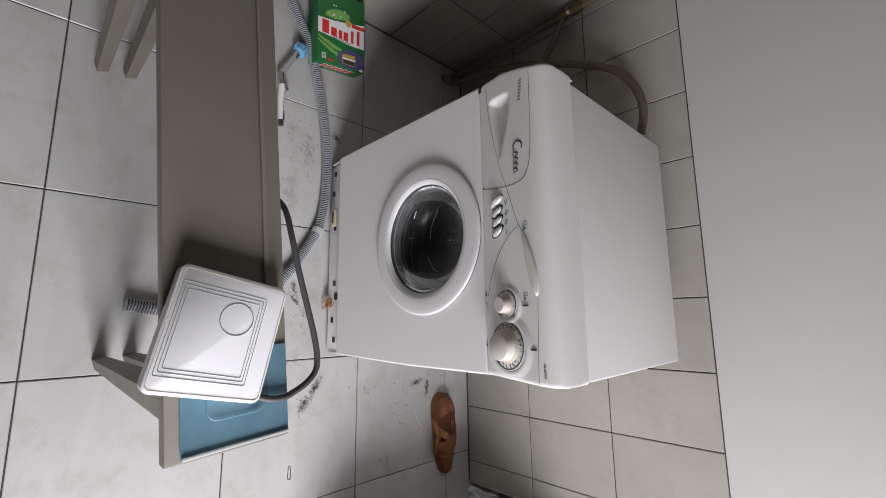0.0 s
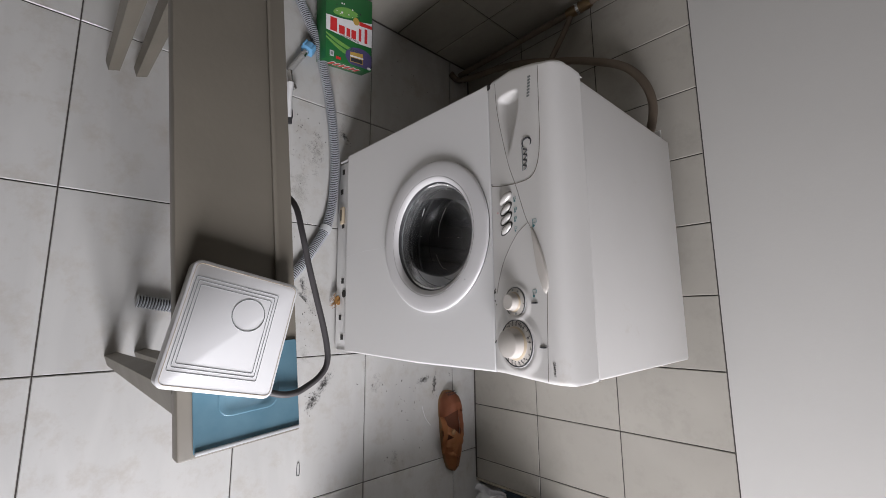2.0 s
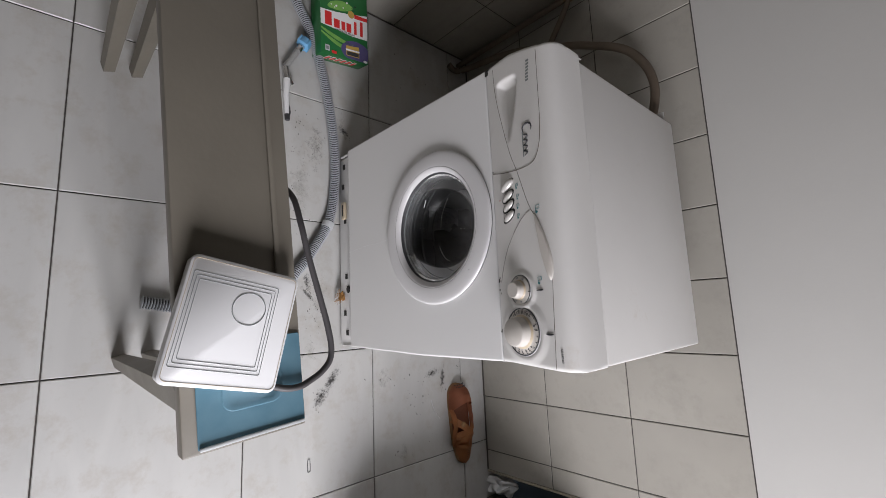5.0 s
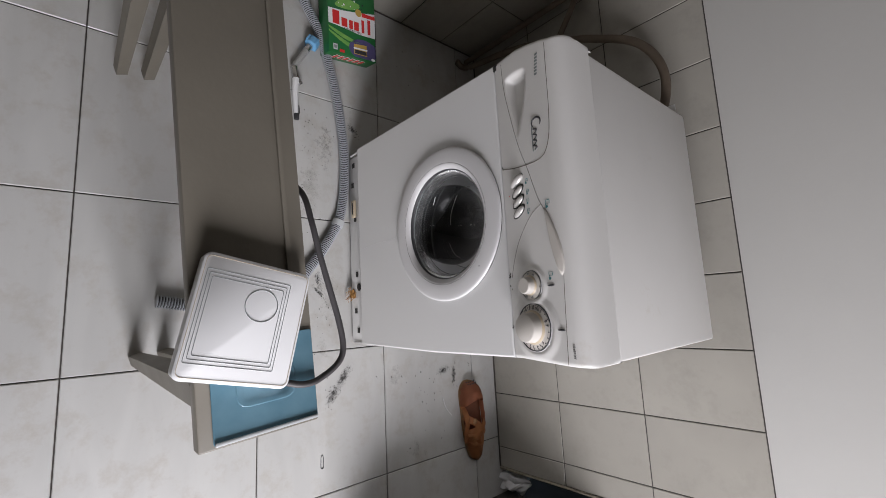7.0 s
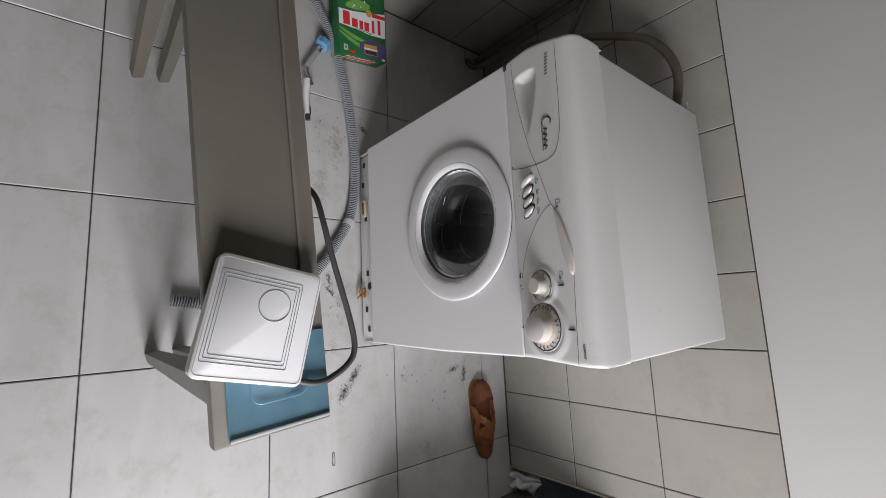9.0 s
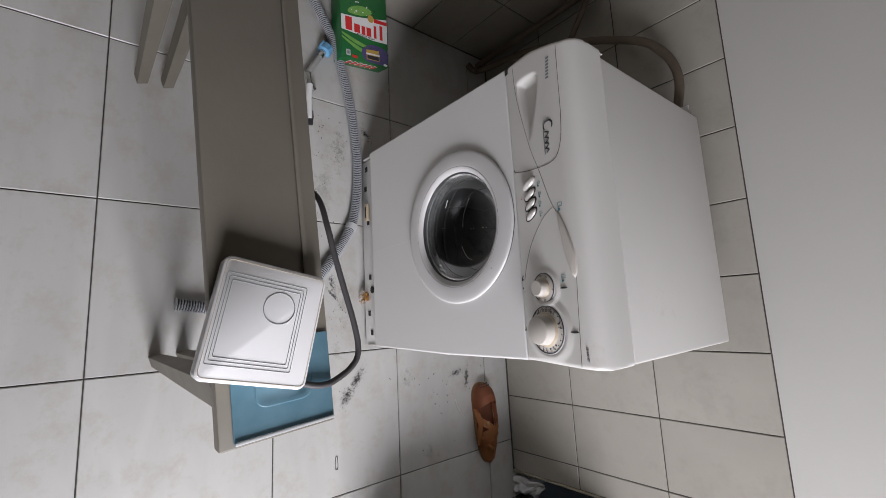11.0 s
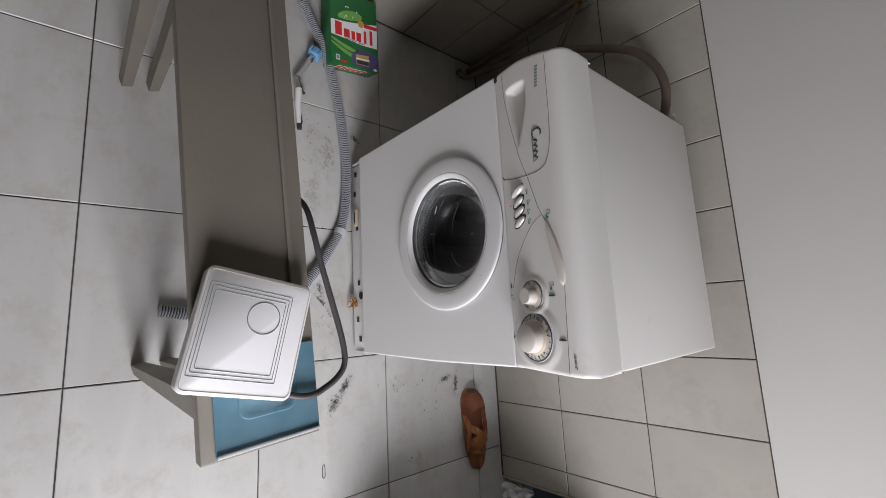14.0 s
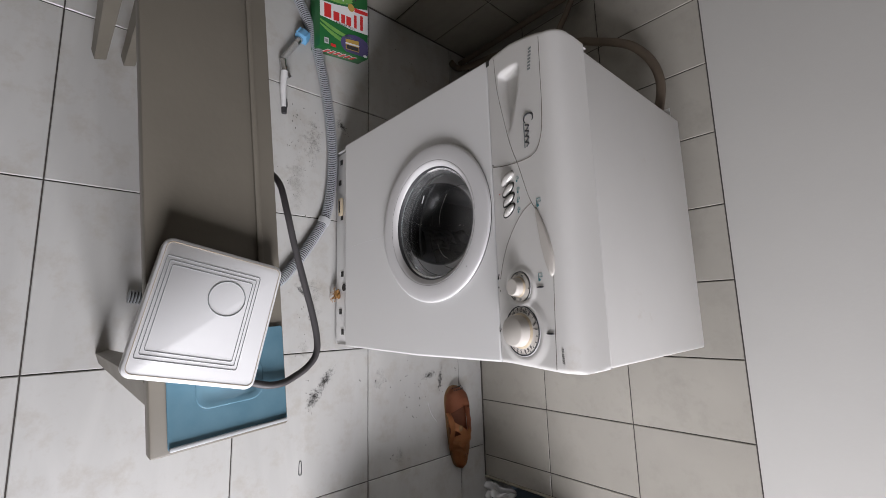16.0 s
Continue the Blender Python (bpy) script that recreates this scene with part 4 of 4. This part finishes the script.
def build_shoe():
    """Sandal, local x from heel to toe, local z up."""
    s = thing("sandal", pose(0.474, 0.497, 0.0, 0, 0, 5.0), "tan leather flat sandal with crossed straps and studded heel", "sandal")
    half = [(0.0, 0.0), (0.006, 0.022), (0.025, 0.040), (0.06, 0.047), (0.11, 0.047), (0.16, 0.047), (0.21, 0.044), (0.250, 0.036), (0.280, 0.023), (0.292, 0.0)]
    ring = [(x, y) for x, y in half] + [(x, -y * 0.92) for x, y in half[-2:0:-1]]
    line = [(p.x, p.y) for p in smooth_line([(x, y, 0) for x, y in ring], 4, True)]
    part("sole", slab(line, 0.0, 0.012), M_SOLE, s)
    part("insole", slab([(0.147 + (x - 0.147) * 0.955, y * 0.93) for x, y in line], 0.0125, 0.016), M_INSOLE, s)

    def half_w(x):
        for (xa, ya), (xb, yb) in zip(half, half[1:]):
            if x <= xb:
                return ya + (yb - ya) * (x - xa) / max(1e-6, xb - xa)
        return 0.0

    def leather(rows, name, mat_, label, thick=0.0026):
        bm = bmesh.new()
        A = [[bm.verts.new(p) for p in r] for r in rows]
        for a, b in zip(A, A[1:]):
            for j in range(len(a) - 1):
                bm.faces.new((a[j], a[j + 1], b[j + 1], b[j]))
        bmesh.ops.solidify(bm, geom=list(bm.faces), thickness=thick)
        return part(name, bm, mat_, s, label)

    # heel cup, trodden over, with an uneven front rim
    rows = []
    for i in range(17):
        t = i / 16
        rows.append([])
        for j in range(19):
            a = math.pi * j / 18
            x = 0.003 + 0.072 * t + 0.016 * t * math.cos(a) ** 2 - 0.010 * t * math.sin(a)
            hgt = 0.014 + 0.040 * min(1.0, 0.35 + 1.1 * t) + 0.0016 * math.sin(11 * t + 5 * a)
            rows[-1].append((x, half_w(x) * 1.02 * math.cos(a) * (1 if j < 9 else 0.93), 0.008 + hgt * math.sin(a) ** 0.75))
    heel = leather(rows, "heel_cup", M_REDLEATHER, "reddish tan leather heel cup, trodden over")
    # vaulted toe piece
    rows = []
    for i in range(19):
        t = i / 18
        x = 0.176 + (0.2925 - 0.176) * t
        w, hgt = half_w(x) * 1.01, 0.010 + 0.030 * (1 - t) ** 0.55 + 0.0015 * math.sin(17 * t)
        rows.append([(x - 0.014 * math.sin(math.pi * j / 16) * (1 - t), w * math.cos(math.pi * j / 16) * (1 if j < 8 else 0.93), 0.010 + hgt * math.sin(math.pi * j / 16) ** 0.8) for j in range(17)])
    toe = leather(rows, "toe_cap", M_LEATHER, "perforated tan leather toe")

    def strap(pts, w, mat_=M_LEATHER):
        line = smooth_line(pts, 8)
        rows = []
        for i, p in enumerate(line):
            d = (line[min(i + 1, len(line) - 1)] - line[max(i - 1, 0)]).normalized()
            side = Vector((0, 0, 1)).cross(d).normalized() * w / 2
            rows.append([p + side * q + Vector((0, 0, 0.0022 * (1 - q * q) + 0.0008 * math.sin(i * 0.9 + 2 * q))) for q in (-1, -0.6, -0.2, 0.2, 0.6, 1)])
        return leather(rows, "strap", mat_, "tan leather strap", 0.003)
    strap([(0.085, -0.046, 0.020), (0.105, -0.050, 0.036), (0.135, -0.047, 0.040), (0.170, -0.046, 0.030), (0.215, -0.042, 0.018)], 0.024)
    strap([(0.070, 0.045, 0.024), (0.105, 0.046, 0.026), (0.150, 0.046, 0.027), (0.185, 0.045, 0.022), (0.215, 0.041, 0.016)], 0.022, M_REDLEATHER)
    strap([(0.120, -0.047, 0.018), (0.138, -0.030, 0.046), (0.160, -0.004, 0.052), (0.190, 0.022, 0.046), (0.215, 0.040, 0.020)], 0.024)
    strap([(0.150, 0.051, 0.016), (0.160, 0.034, 0.042), (0.180, 0.006, 0.050), (0.200, -0.024, 0.044), (0.215, -0.045, 0.016)], 0.022)
    strap([(0.178, -0.047, 0.014), (0.192, -0.026, 0.043), (0.210, 0.000, 0.047), (0.236, 0.034, 0.020)], 0.018)
    strap([(0.200, -0.046, 0.014), (0.222, -0.020, 0.040), (0.240, 0.004, 0.037), (0.262, 0.026, 0.018)], 0.014)
    bm = bmesh.new()
    bmesh.ops.create_uvsphere(bm, u_segments=16, v_segments=10, radius=0.011)
    part("buckle", moved(bm, pose(0.140, -0.022, 0.053) @ Matrix.Diagonal((0.9, 0.9, 0.5, 1))), M_SOLE, s, "round pale button on the strap")
    for i in range(6):
        for row in range(2):
            bm = bmesh.new()
            bmesh.ops.create_icosphere(bm, subdivisions=1, radius=0.0027)
            part("stud", moved(bm, pose(0.0035 + 0.007 * row, -0.020 + i * 0.0080, 0.0345 + row * 0.008 - 0.0010 * (i - 2.5) ** 2)), M_INK, heel)
    for i in range(5):
        for y in (0.000, 0.010):
            bm = bmesh.new()
            bmesh.ops.create_icosphere(bm, subdivisions=1, radius=0.0016)
            x = 0.240 + i * 0.0085
            part("stud", moved(bm, pose(x, y, 0.0205 + 0.030 * (1 - (x - 0.176) / 0.1165) ** 0.55)), M_INK, toe)


def crumple(name, cx, cy, rx, ry, h, material, seed, parent, m=None):
    """A crumpled cloth heap."""
    rnd = random.Random(seed)
    bm = bmesh.new()
    n = 26
    grid = []
    for i in range(n + 1):
        row = []
        for j in range(n + 1):
            u, v = i / n * 2 - 1, j / n * 2 - 1
            f = max(0.0, 1 - (u * u + v * v) * 0.62)
            q = noise.noise(Vector((u * 2.2 + seed, v * 2.2, 0.3))) * 0.5 + noise.noise(Vector((u * 5 + seed, v * 5, 1.3))) * 0.25
            z = 0.004 + h * f * (0.55 + 0.9 * abs(q))
            row.append(bm.verts.new((cx + u * rx * (1 + 0.2 * q), cy + v * ry * (1 - 0.25 * q), max(0.002, z))))
        grid.append(row)
    for a, b in zip(grid, grid[1:]):
        for j in range(n):
            bm.faces.new((a[j], a[j + 1], b[j + 1], b[j]))
    bmesh.ops.solidify(bm, geom=list(bm.faces), thickness=0.0018)
    if m:
        moved(bm, m)
    return part(name, bm, material, parent)


def build_recess():
    bm = bmesh.new()
    rings = []
    for i in range(19):
        t = i / 18
        ring = []
        for j in range(48):
            a = j / 48 * 2 * math.pi
            fold = 0.22 * math.sin(5 * a + 3.5 * t + math.sin(7 * t)) + 0.55 * noise.noise(Vector((math.cos(a) * 2.2, math.sin(a) * 2.2, t * 4.0)))
            r = 0.036 * (1.0 - 0.35 * t) * max(0.03, 1 - t ** 5) ** 0.5 * (1 + fold)
            ring.append(bm.verts.new((0.876 + 0.010 * math.sin(4 * t) + r * math.cos(a), 0.690 + 0.008 * math.sin(5 * t + 1) + 1.1 * r * math.sin(a), 0.001 + 0.115 * t + 0.012 * t * math.sin(2 * a + 1))))
        rings.append(ring)
    for a, b in zip(rings, rings[1:]):
        for j in range(48):
            bm.faces.new((a[j], a[(j + 1) % 48], b[(j + 1) % 48], b[j]))
    bm.faces.new(rings[-1])
    bm.faces.new(list(reversed(rings[0])))
    rag = part("rag", bm, M_CARD, None)
    tagged(rag, "crumpled off-white cloth rag on the floor beside the wall end", "cloth")
    # added low wall: blocks window light from the alcove and darkens the recess
    low = part("shade_wall_east", box(0.925, 1.05, -0.10, BACK + 0.55, 0.0, 0.49, 0.004), M_SHADE_WALL, None)
    tagged(low, "added low dark wall that shades the alcove floor and darkens the recess", "wall", kind="structure")


def build_pipes():
    p = thing("water_pipe", pose(0, 0, 0), "brown painted water pipe rising in the tiled corner", "pipe")
    part("riser", tube([Vector((-0.858, 0.612, 0.0)), Vector((-0.858, 0.612, 0.54))], 0.011, 14), M_PIPE, p)
    part("upper_riser", tube([Vector((-0.858, 0.612, 0.62)), Vector((-0.858, 0.612, HIGH))], 0.011, 14), M_PIPE, p)
    joint = part("joint", tube([Vector((-0.858, 0.612, 0.535)), Vector((-0.858, 0.612, 0.55)), Vector((-0.858, 0.612, 0.61)), Vector((-0.858, 0.612, 0.625))], [0.016, 0.019, 0.019, 0.016], 12), M_BRASS, p, "brass pipe joint")
    part("collar", tube([Vector((-0.858, 0.612, 0.575)), Vector((-0.858, 0.612, 0.585))], 0.0215, 12), M_CHROME, joint)
    h = thing("supply_hose", pose(0, 0, 0), "brown hose running from the pipe joint behind the machine", "hose")
    part("tube", tube(smooth_line([(-0.858, 0.612, 0.555), (-0.80, 0.612, 0.52), (-0.73, 0.606, 0.475), (-0.64, 0.60, 0.42), (-0.5, 0.60, 0.38), (-0.2, 0.60, 0.36)], 8), 0.010, 12), M_PIPE, h)
    w = thing("waste_hose", pose(0, 0, 0), "thick brown hose rising from the floor behind the machine", "hose")
    part("tube", tube(smooth_line([(-0.835, 0.545, 0.012), (-0.815, 0.59, 0.03), (-0.785, 0.600, 0.228), (-0.747, 0.600, 0.364), (-0.700, 0.600, 0.475), (-0.644, 0.6, 0.60), (-0.55, 0.6, 0.74), (-0.40, 0.59, 0.80), (-0.2, 0.59, 0.74)], 10), 0.0125, 14), M_PIPE, w)


# ---- table beside the camera ----
def build_table():
    ang = 4.5
    t = thing("side_table", pose(0, -0.4395, 0, 0, 0, ang), "narrow grey-brown painted wooden table with a plain edge", "table")
    part("tabletop", box(-0.45, 0.331, -0.135, 0.0, 0.672, 0.694, 0.003), M_TABLE, t)
    part("apron", box(-0.42, 0.28, -0.040, -0.022, 0.60, 0.671, 0.002), M_TABLE, t)
    part("edge_moulding", box(-0.45, 0.195, -0.026, -0.020, 0.6942, 0.698, 0.001), M_TABLE, t)
    for x in (-0.42, 0.27):
        for y in (-0.115, -0.06):
            bm = tube([Vector((x, y, 0)), Vector((x, y, 0.3)), Vector((x, y, 0.6705))], [0.016, 0.020, 0.024], 4)
            part("leg", bm, M_TABLE, t, smooth=False)
    rr = lambda hx, hy, r: [(cx + r * math.cos(a), cy + r * math.sin(a)) for cx, cy, a0 in ((hx - r, hy - r, 0), (-hx + r, hy - r, 90), (-hx + r, -hy + r, 180), (hx - r, -hy + r, 270)) for a in [radians(a0 + 15 * k) for k in range(7)]]

    def tablet(layers):
        """A rounded flat body from layers of (z, half x, half y, corner radius)."""
        bm = bmesh.new()
        loops = [[bm.verts.new((x, y, z)) for x, y in rr(hx, hy, r)] for z, hx, hy, r in layers]
        n = len(loops[0])
        for A, B in zip(loops, loops[1:]):
            for i in range(n):
                bm.faces.new((A[i], A[(i + 1) % n], B[(i + 1) % n], B[i]))
        bm.faces.new(loops[0][::-1])
        bm.faces.new(loops[-1])
        return bm
    mat_ = thing("blue_tray", pose(0.2760, -0.4795, 0.6945, 0, 0, ang), "shallow blue plastic tray on the end of the table", "tray")
    part("base", tablet([(0.0, 0.053, 0.058, 0.003), (0.002, 0.054, 0.059, 0.003), (0.0028, 0.0535, 0.0585, 0.003)]), M_TRAY, mat_)
    part("rim", box(0.0505, 0.0545, -0.058, 0.058, 0.0032, 0.0065, 0.001), M_CUFF, mat_, "pale worn rim")
    part("hollow", tablet([(0.0030, 0.022, 0.034, 0.014), (0.0042, 0.021, 0.033, 0.013), (0.0042, 0.016, 0.028, 0.010), (0.0034, 0.015, 0.027, 0.009)]), M_TRAY, mat_)
    cov = thing("plastic_cover", pose(0.2050, -0.5070, 0.7195, 0, 0, -13), "white plastic appliance cover with fine outlined panels", "cover")
    part("shell", tablet([(-0.0225, 0.0665, 0.059, 0.008), (-0.004, 0.0675, 0.060, 0.009), (-0.0012, 0.067, 0.0595, 0.009), (0.0, 0.0655, 0.058, 0.008)]), M_CARD, cov)
    for k, g in enumerate((0.004, 0.018, 0.022, 0.026)):
        loop = [Vector((x, y - (0.008 if k else 0), 0.0002)) for x, y in rr(0.0675 - g, 0.060 - g * 0.8, 0.006 if k == 0 else 0.002)]
        part("outline", tube(loop, 0.0003, 5, closed=True), M_GREY_INK if k else M_BEIGE, cov)
    loop = [Vector((0.018 * math.cos(a) - 0.02, 0.018 * math.sin(a) + 0.01, 0.0002)) for a in [2 * math.pi * i / 30 for i in range(30)]]
    part("outline", tube(loop, 0.0005, 5, closed=True), M_GREY_INK, cov)


# ---- marks on the floor ----
def build_marks():
    rnd = random.Random(11)

    def scuff(cx, cy, lx, ly, n, ang, label):
        bm = bmesh.new()
        for _ in range(n):
            x, y = rnd.gauss(0, lx / 2), rnd.gauss(0, ly / 2)
            a = rnd.uniform(-0.6, 0.6)
            r1, r2 = rnd.uniform(0.001, 0.0035), rnd.uniform(0.0006, 0.0016)
            c, s_ = math.cos(radians(ang)), math.sin(radians(ang))
            px, py = cx + x * c - y * s_, cy + x * s_ + y * c
            k = 7
            vs = []
            for i in range(k):
                t = 2 * math.pi * i / k
                q = rnd.uniform(0.5, 1.2)
                u, v = r1 * q * math.cos(t), r2 * q * math.sin(t)
                b = a + radians(ang)
                vs.append(bm.verts.new((px + u * math.cos(b) - v * math.sin(b), py + u * math.sin(b) + v * math.cos(b), 0.0006)))
            bm.faces.new(vs)
        ob = part("floor_scuff", bm, M_DIRT, None, smooth=False)
        tagged(ob, label, "dirt", kind="stuff")
    def smudge(cx, cy, rx, ry, ang, material, label):
        bm = bmesh.new()
        bmesh.ops.create_circle(bm, cap_ends=True, segments=28, radius=1.0)
        ob = part("floor_scuff", bm, material, None, smooth=False)
        ob.matrix_world = pose(cx, cy, 0.0005, 0, 0, ang) @ Matrix.Diagonal((rx, ry, 1, 1))
        tagged(ob, label, "dirt", kind="stuff")
    smudge(0.395, -0.012, 0.062, 0.022, -36, M_SMUDGE, "black scuff marks rubbed into the floor tile")
    smudge(0.440, -0.046, 0.046, 0.022, -36, M_SMUDGE, "thin black scuff marks on the floor tile")
    smudge(0.300, -0.075, 0.060, 0.030, 20, M_HAZE, "brownish dirt on the floor tile")
    smudge(0.447, 0.441, 0.060, 0.016, -7, M_SMUDGE, "dark scuff marks rubbed into the floor tile")
    smudge(0.424, 0.392, 0.018, 0.045, 10, M_SMUDGE, "grey dirt on the floor tile")
    smudge(-0.420, 0.035, 0.075, 0.035, 10, M_HAZE, "brown dirt on the floor tile beside the machine")
    smudge(-0.350, -0.055, 0.080, 0.040, 10, M_HAZE, "brown dirt on the floor tile beside the machine")
    scuff(-0.400, 0.046, 0.016, 0.018, 12, 50, "dark brown crumbs on the floor tile beside the machine")
    scuff(-0.402, -0.105, 0.022, 0.012, 5, 40, "few dark crumbs on the floor tile")
    scuff(-0.380, -0.050, 0.10, 0.035, 9, 20, "few dark crumbs on the floor tile beside the hose")
    smudge(0.668, 0.255, 0.05, 0.05, 0, M_HAZE, "faint brown dirt on the floor tile")
    smudge(-0.410, 0.042, 0.028, 0.014, 55, M_SMUDGE, "dark scuff marks on the floor tile")
    smudge(-0.20, -0.11, 0.17, 0.06, 0, M_HAZE, "brownish dirt on the floor tile")
    smudge(-0.33, -0.06, 0.12, 0.06, 0, M_HAZE, "brownish dirt on the floor tile")
    smudge(0.135, -0.085, 0.035, 0.012, 40, M_SMUDGE, "thin black scuff marks on the floor tile")
    smudge(0.15, -0.05, 0.13, 0.05, 0, M_HAZE, "brownish dirt on the floor tile")
    scuff(0.45, -0.05, 0.08, 0.03, 10, 10, "scattered black specks on the floor tile")
    scuff(0.50, 0.30, 0.16, 0.14, 22, 0, "small dark specks on the floor tile")
    scuff(-0.25, -0.12, 0.22, 0.05, 26, 0, "small brown specks on the floor tile")
    scuff(0.20, -0.08, 0.16, 0.04, 22, 0, "small dark specks on the floor tile")
    scuff(-0.70, 0.30, 0.12, 0.16, 14, 0, "small dark specks on the floor tile")
    for x, y, q in ((0.418, 0.165, 1.0), (0.409, 0.108, 1.3), (0.497, 0.346, 1.7), (0.552, 0.311, 1.5), (0.518, 0.29, 0.9), (0.658, 0.229, 1.0), (0.420, 0.519, 1.8), (0.416, 0.287, 0.9), (0.422, 0.206, 1.0), (0.452, -0.049, 2.0)):
        scuff(x, y, 0.003 * q, 0.002 * q, 4, 30, "dark crumb of dirt on the floor tile")
    smudge(0.682, 0.290, 0.024, 0.016, 40, M_HAZE, "grey smudge on the floor tile")
    smudge(0.415, 0.180, 0.070, 0.050, 0, M_HAZE, "faint brown dirt on the floor tile")
    smudge(0.099, -0.088, 0.040, 0.014, 10, M_SMUDGE, "thin black scuff marks on the floor tile")
    hair = part("thread", tube(smooth_line([(0.518, 0.381, 0.001), (0.540, 0.388, 0.001), (0.562, 0.398, 0.001), (0.588, 0.420, 0.001)], 6), 0.0014, 5), M_CARD, None)
    tagged(hair, "short pale thread lying on the floor tile", "thread")
    pin = part("hair_pin", tube(smooth_line([(0.605, -0.086, 0.0012), (0.632, -0.087, 0.0012), (0.636, -0.083, 0.0012), (0.632, -0.079, 0.0012), (0.605, -0.080, 0.0012), (0.601, -0.083, 0.0012)], 5, True), 0.0009, 5, closed=True), M_INK, None)
    tagged(pin, "small dark metal pin lying on the floor tile", "pin")
    rl = random.Random(9)
    bm = bmesh.new()
    bmesh.ops.create_icosphere(bm, subdivisions=3, radius=1.0)
    for v in bm.verts:
        q = 1 + 0.8 * noise.noise(v.co * 1.7) + 0.4 * noise.noise(v.co * 5.0)
        v.co = Vector((0.146 + v.co.x * 0.014 * q, 0.009 + v.co.y * 0.006 * q, 0.036 + v.co.z * 0.012 * q))
    for k in range(26):
        a, b = rl.uniform(0, 6.28), rl.uniform(0.012, 0.026)
        p = Vector((0.146 + rl.uniform(-0.012, 0.012), 0.006, 0.034 + rl.uniform(-0.010, 0.010)))
        d = Vector((math.cos(a) * b, -0.35 * b, math.sin(a) * b * 0.8 - 0.006))
        tube(smooth_line([p, p + d * 0.5 + Vector((0, -0.004, rl.uniform(-0.005, 0.005))), p + d + Vector((rl.uniform(-0.006, 0.006), 0, rl.uniform(-0.006, 0.004)))], 4), 0.0006, 4, bm=bm)
    rust = part("rust_flake", bm, M_RUST, None)
    tagged(rust, "orange-brown tuft of rusty lint caught at the kick strip", "dirt")


def build_laundry():
    """Clothes that tumble with the drum, built round its axis."""
    l = thing("laundry", pose(DOOR_X, 0, DOOR_Z), "wet dark laundry tumbling in the drum", "laundry")
    for k, (ang, m, sd) in enumerate(((10, M_DARKCLOTH, 21), (130, M_DARKCLOTH, 22), (250, M_DARKCLOTH, 23), (150, M_GREYCLOTH, 24))):
        big = 0.12 if k < 3 else 0.05
        crumple("garment", 0, 0, big, 0.11 if k < 3 else 0.06, 0.09 if k < 3 else 0.05, m, sd, l,
                Matrix.Rotation(radians(ang), 4, "Y") @ pose(0, 0.27 if k < 3 else 0.20, -0.205))
    return l


laundry = build_laundry()
build_drain_hose()
build_cable()
build_inlet_hose()
build_detergent_box()
build_shoe()
build_recess()
build_pipes()
build_table()
build_marks()


# ---- tiles ----
tile_floor = new("tile_field")
tile_floor.parent = floor
tile_floor.matrix_basis = pose(0, 0, 0, 0, 0, -0.5)
us = [-0.490 + TILE * i for i in range(0, 7)]
vs = [0.142 + TILE * j for j in range(-6, 3)]
tiled(tile_floor, "tile", [LEFT - 0.008] + us, vs, 0.0028, 0.008, M_FLOOR)
tile_north = new("tile_field")
tile_north.parent = wall_north
tile_north.matrix_basis = pose(0, BACK, 0, 90, 0, 0)
tiled(tile_north, "tile", [LEFT, -0.853, -0.652, -0.452, -0.252, -0.052, 0.148, 0.349, 0.549, 0.753, 0.828], [0.0, 0.296, 0.596, 0.896],
      0.0029, 0.006, M_WALL)
tile_west = new("tile_field")
tile_west.parent = wall_west
tile_west.matrix_basis = Matrix.Translation((LEFT, 0, 0)) @ Matrix(((0, 0, 1, 0), (1, 0, 0, 0), (0, 1, 0, 0), (0, 0, 0, 1)))
tiled(tile_west, "tile", [0.268 + 0.2 * k for k in range(-12, 2)] + [BACK - 0.001], [0.0, 0.296, 0.596, 0.896], 0.0035, 0.006, M_WALL)


# ---- movement ----
def motions():
    """The drum and the clothes in it turn behind the glass."""
    rows = []
    for i in range(0, 81):
        t = i * 0.2
        rows.append((t, pose(DOOR_X, 0, DOOR_Z) @ Matrix.Rotation(radians(52 * i), 4, "Y")))
    walk(drum, rows)
    walk(laundry, [(t, m @ pose(0, 0, 0, 0, 8, 0)) for t, m in rows])


motions()
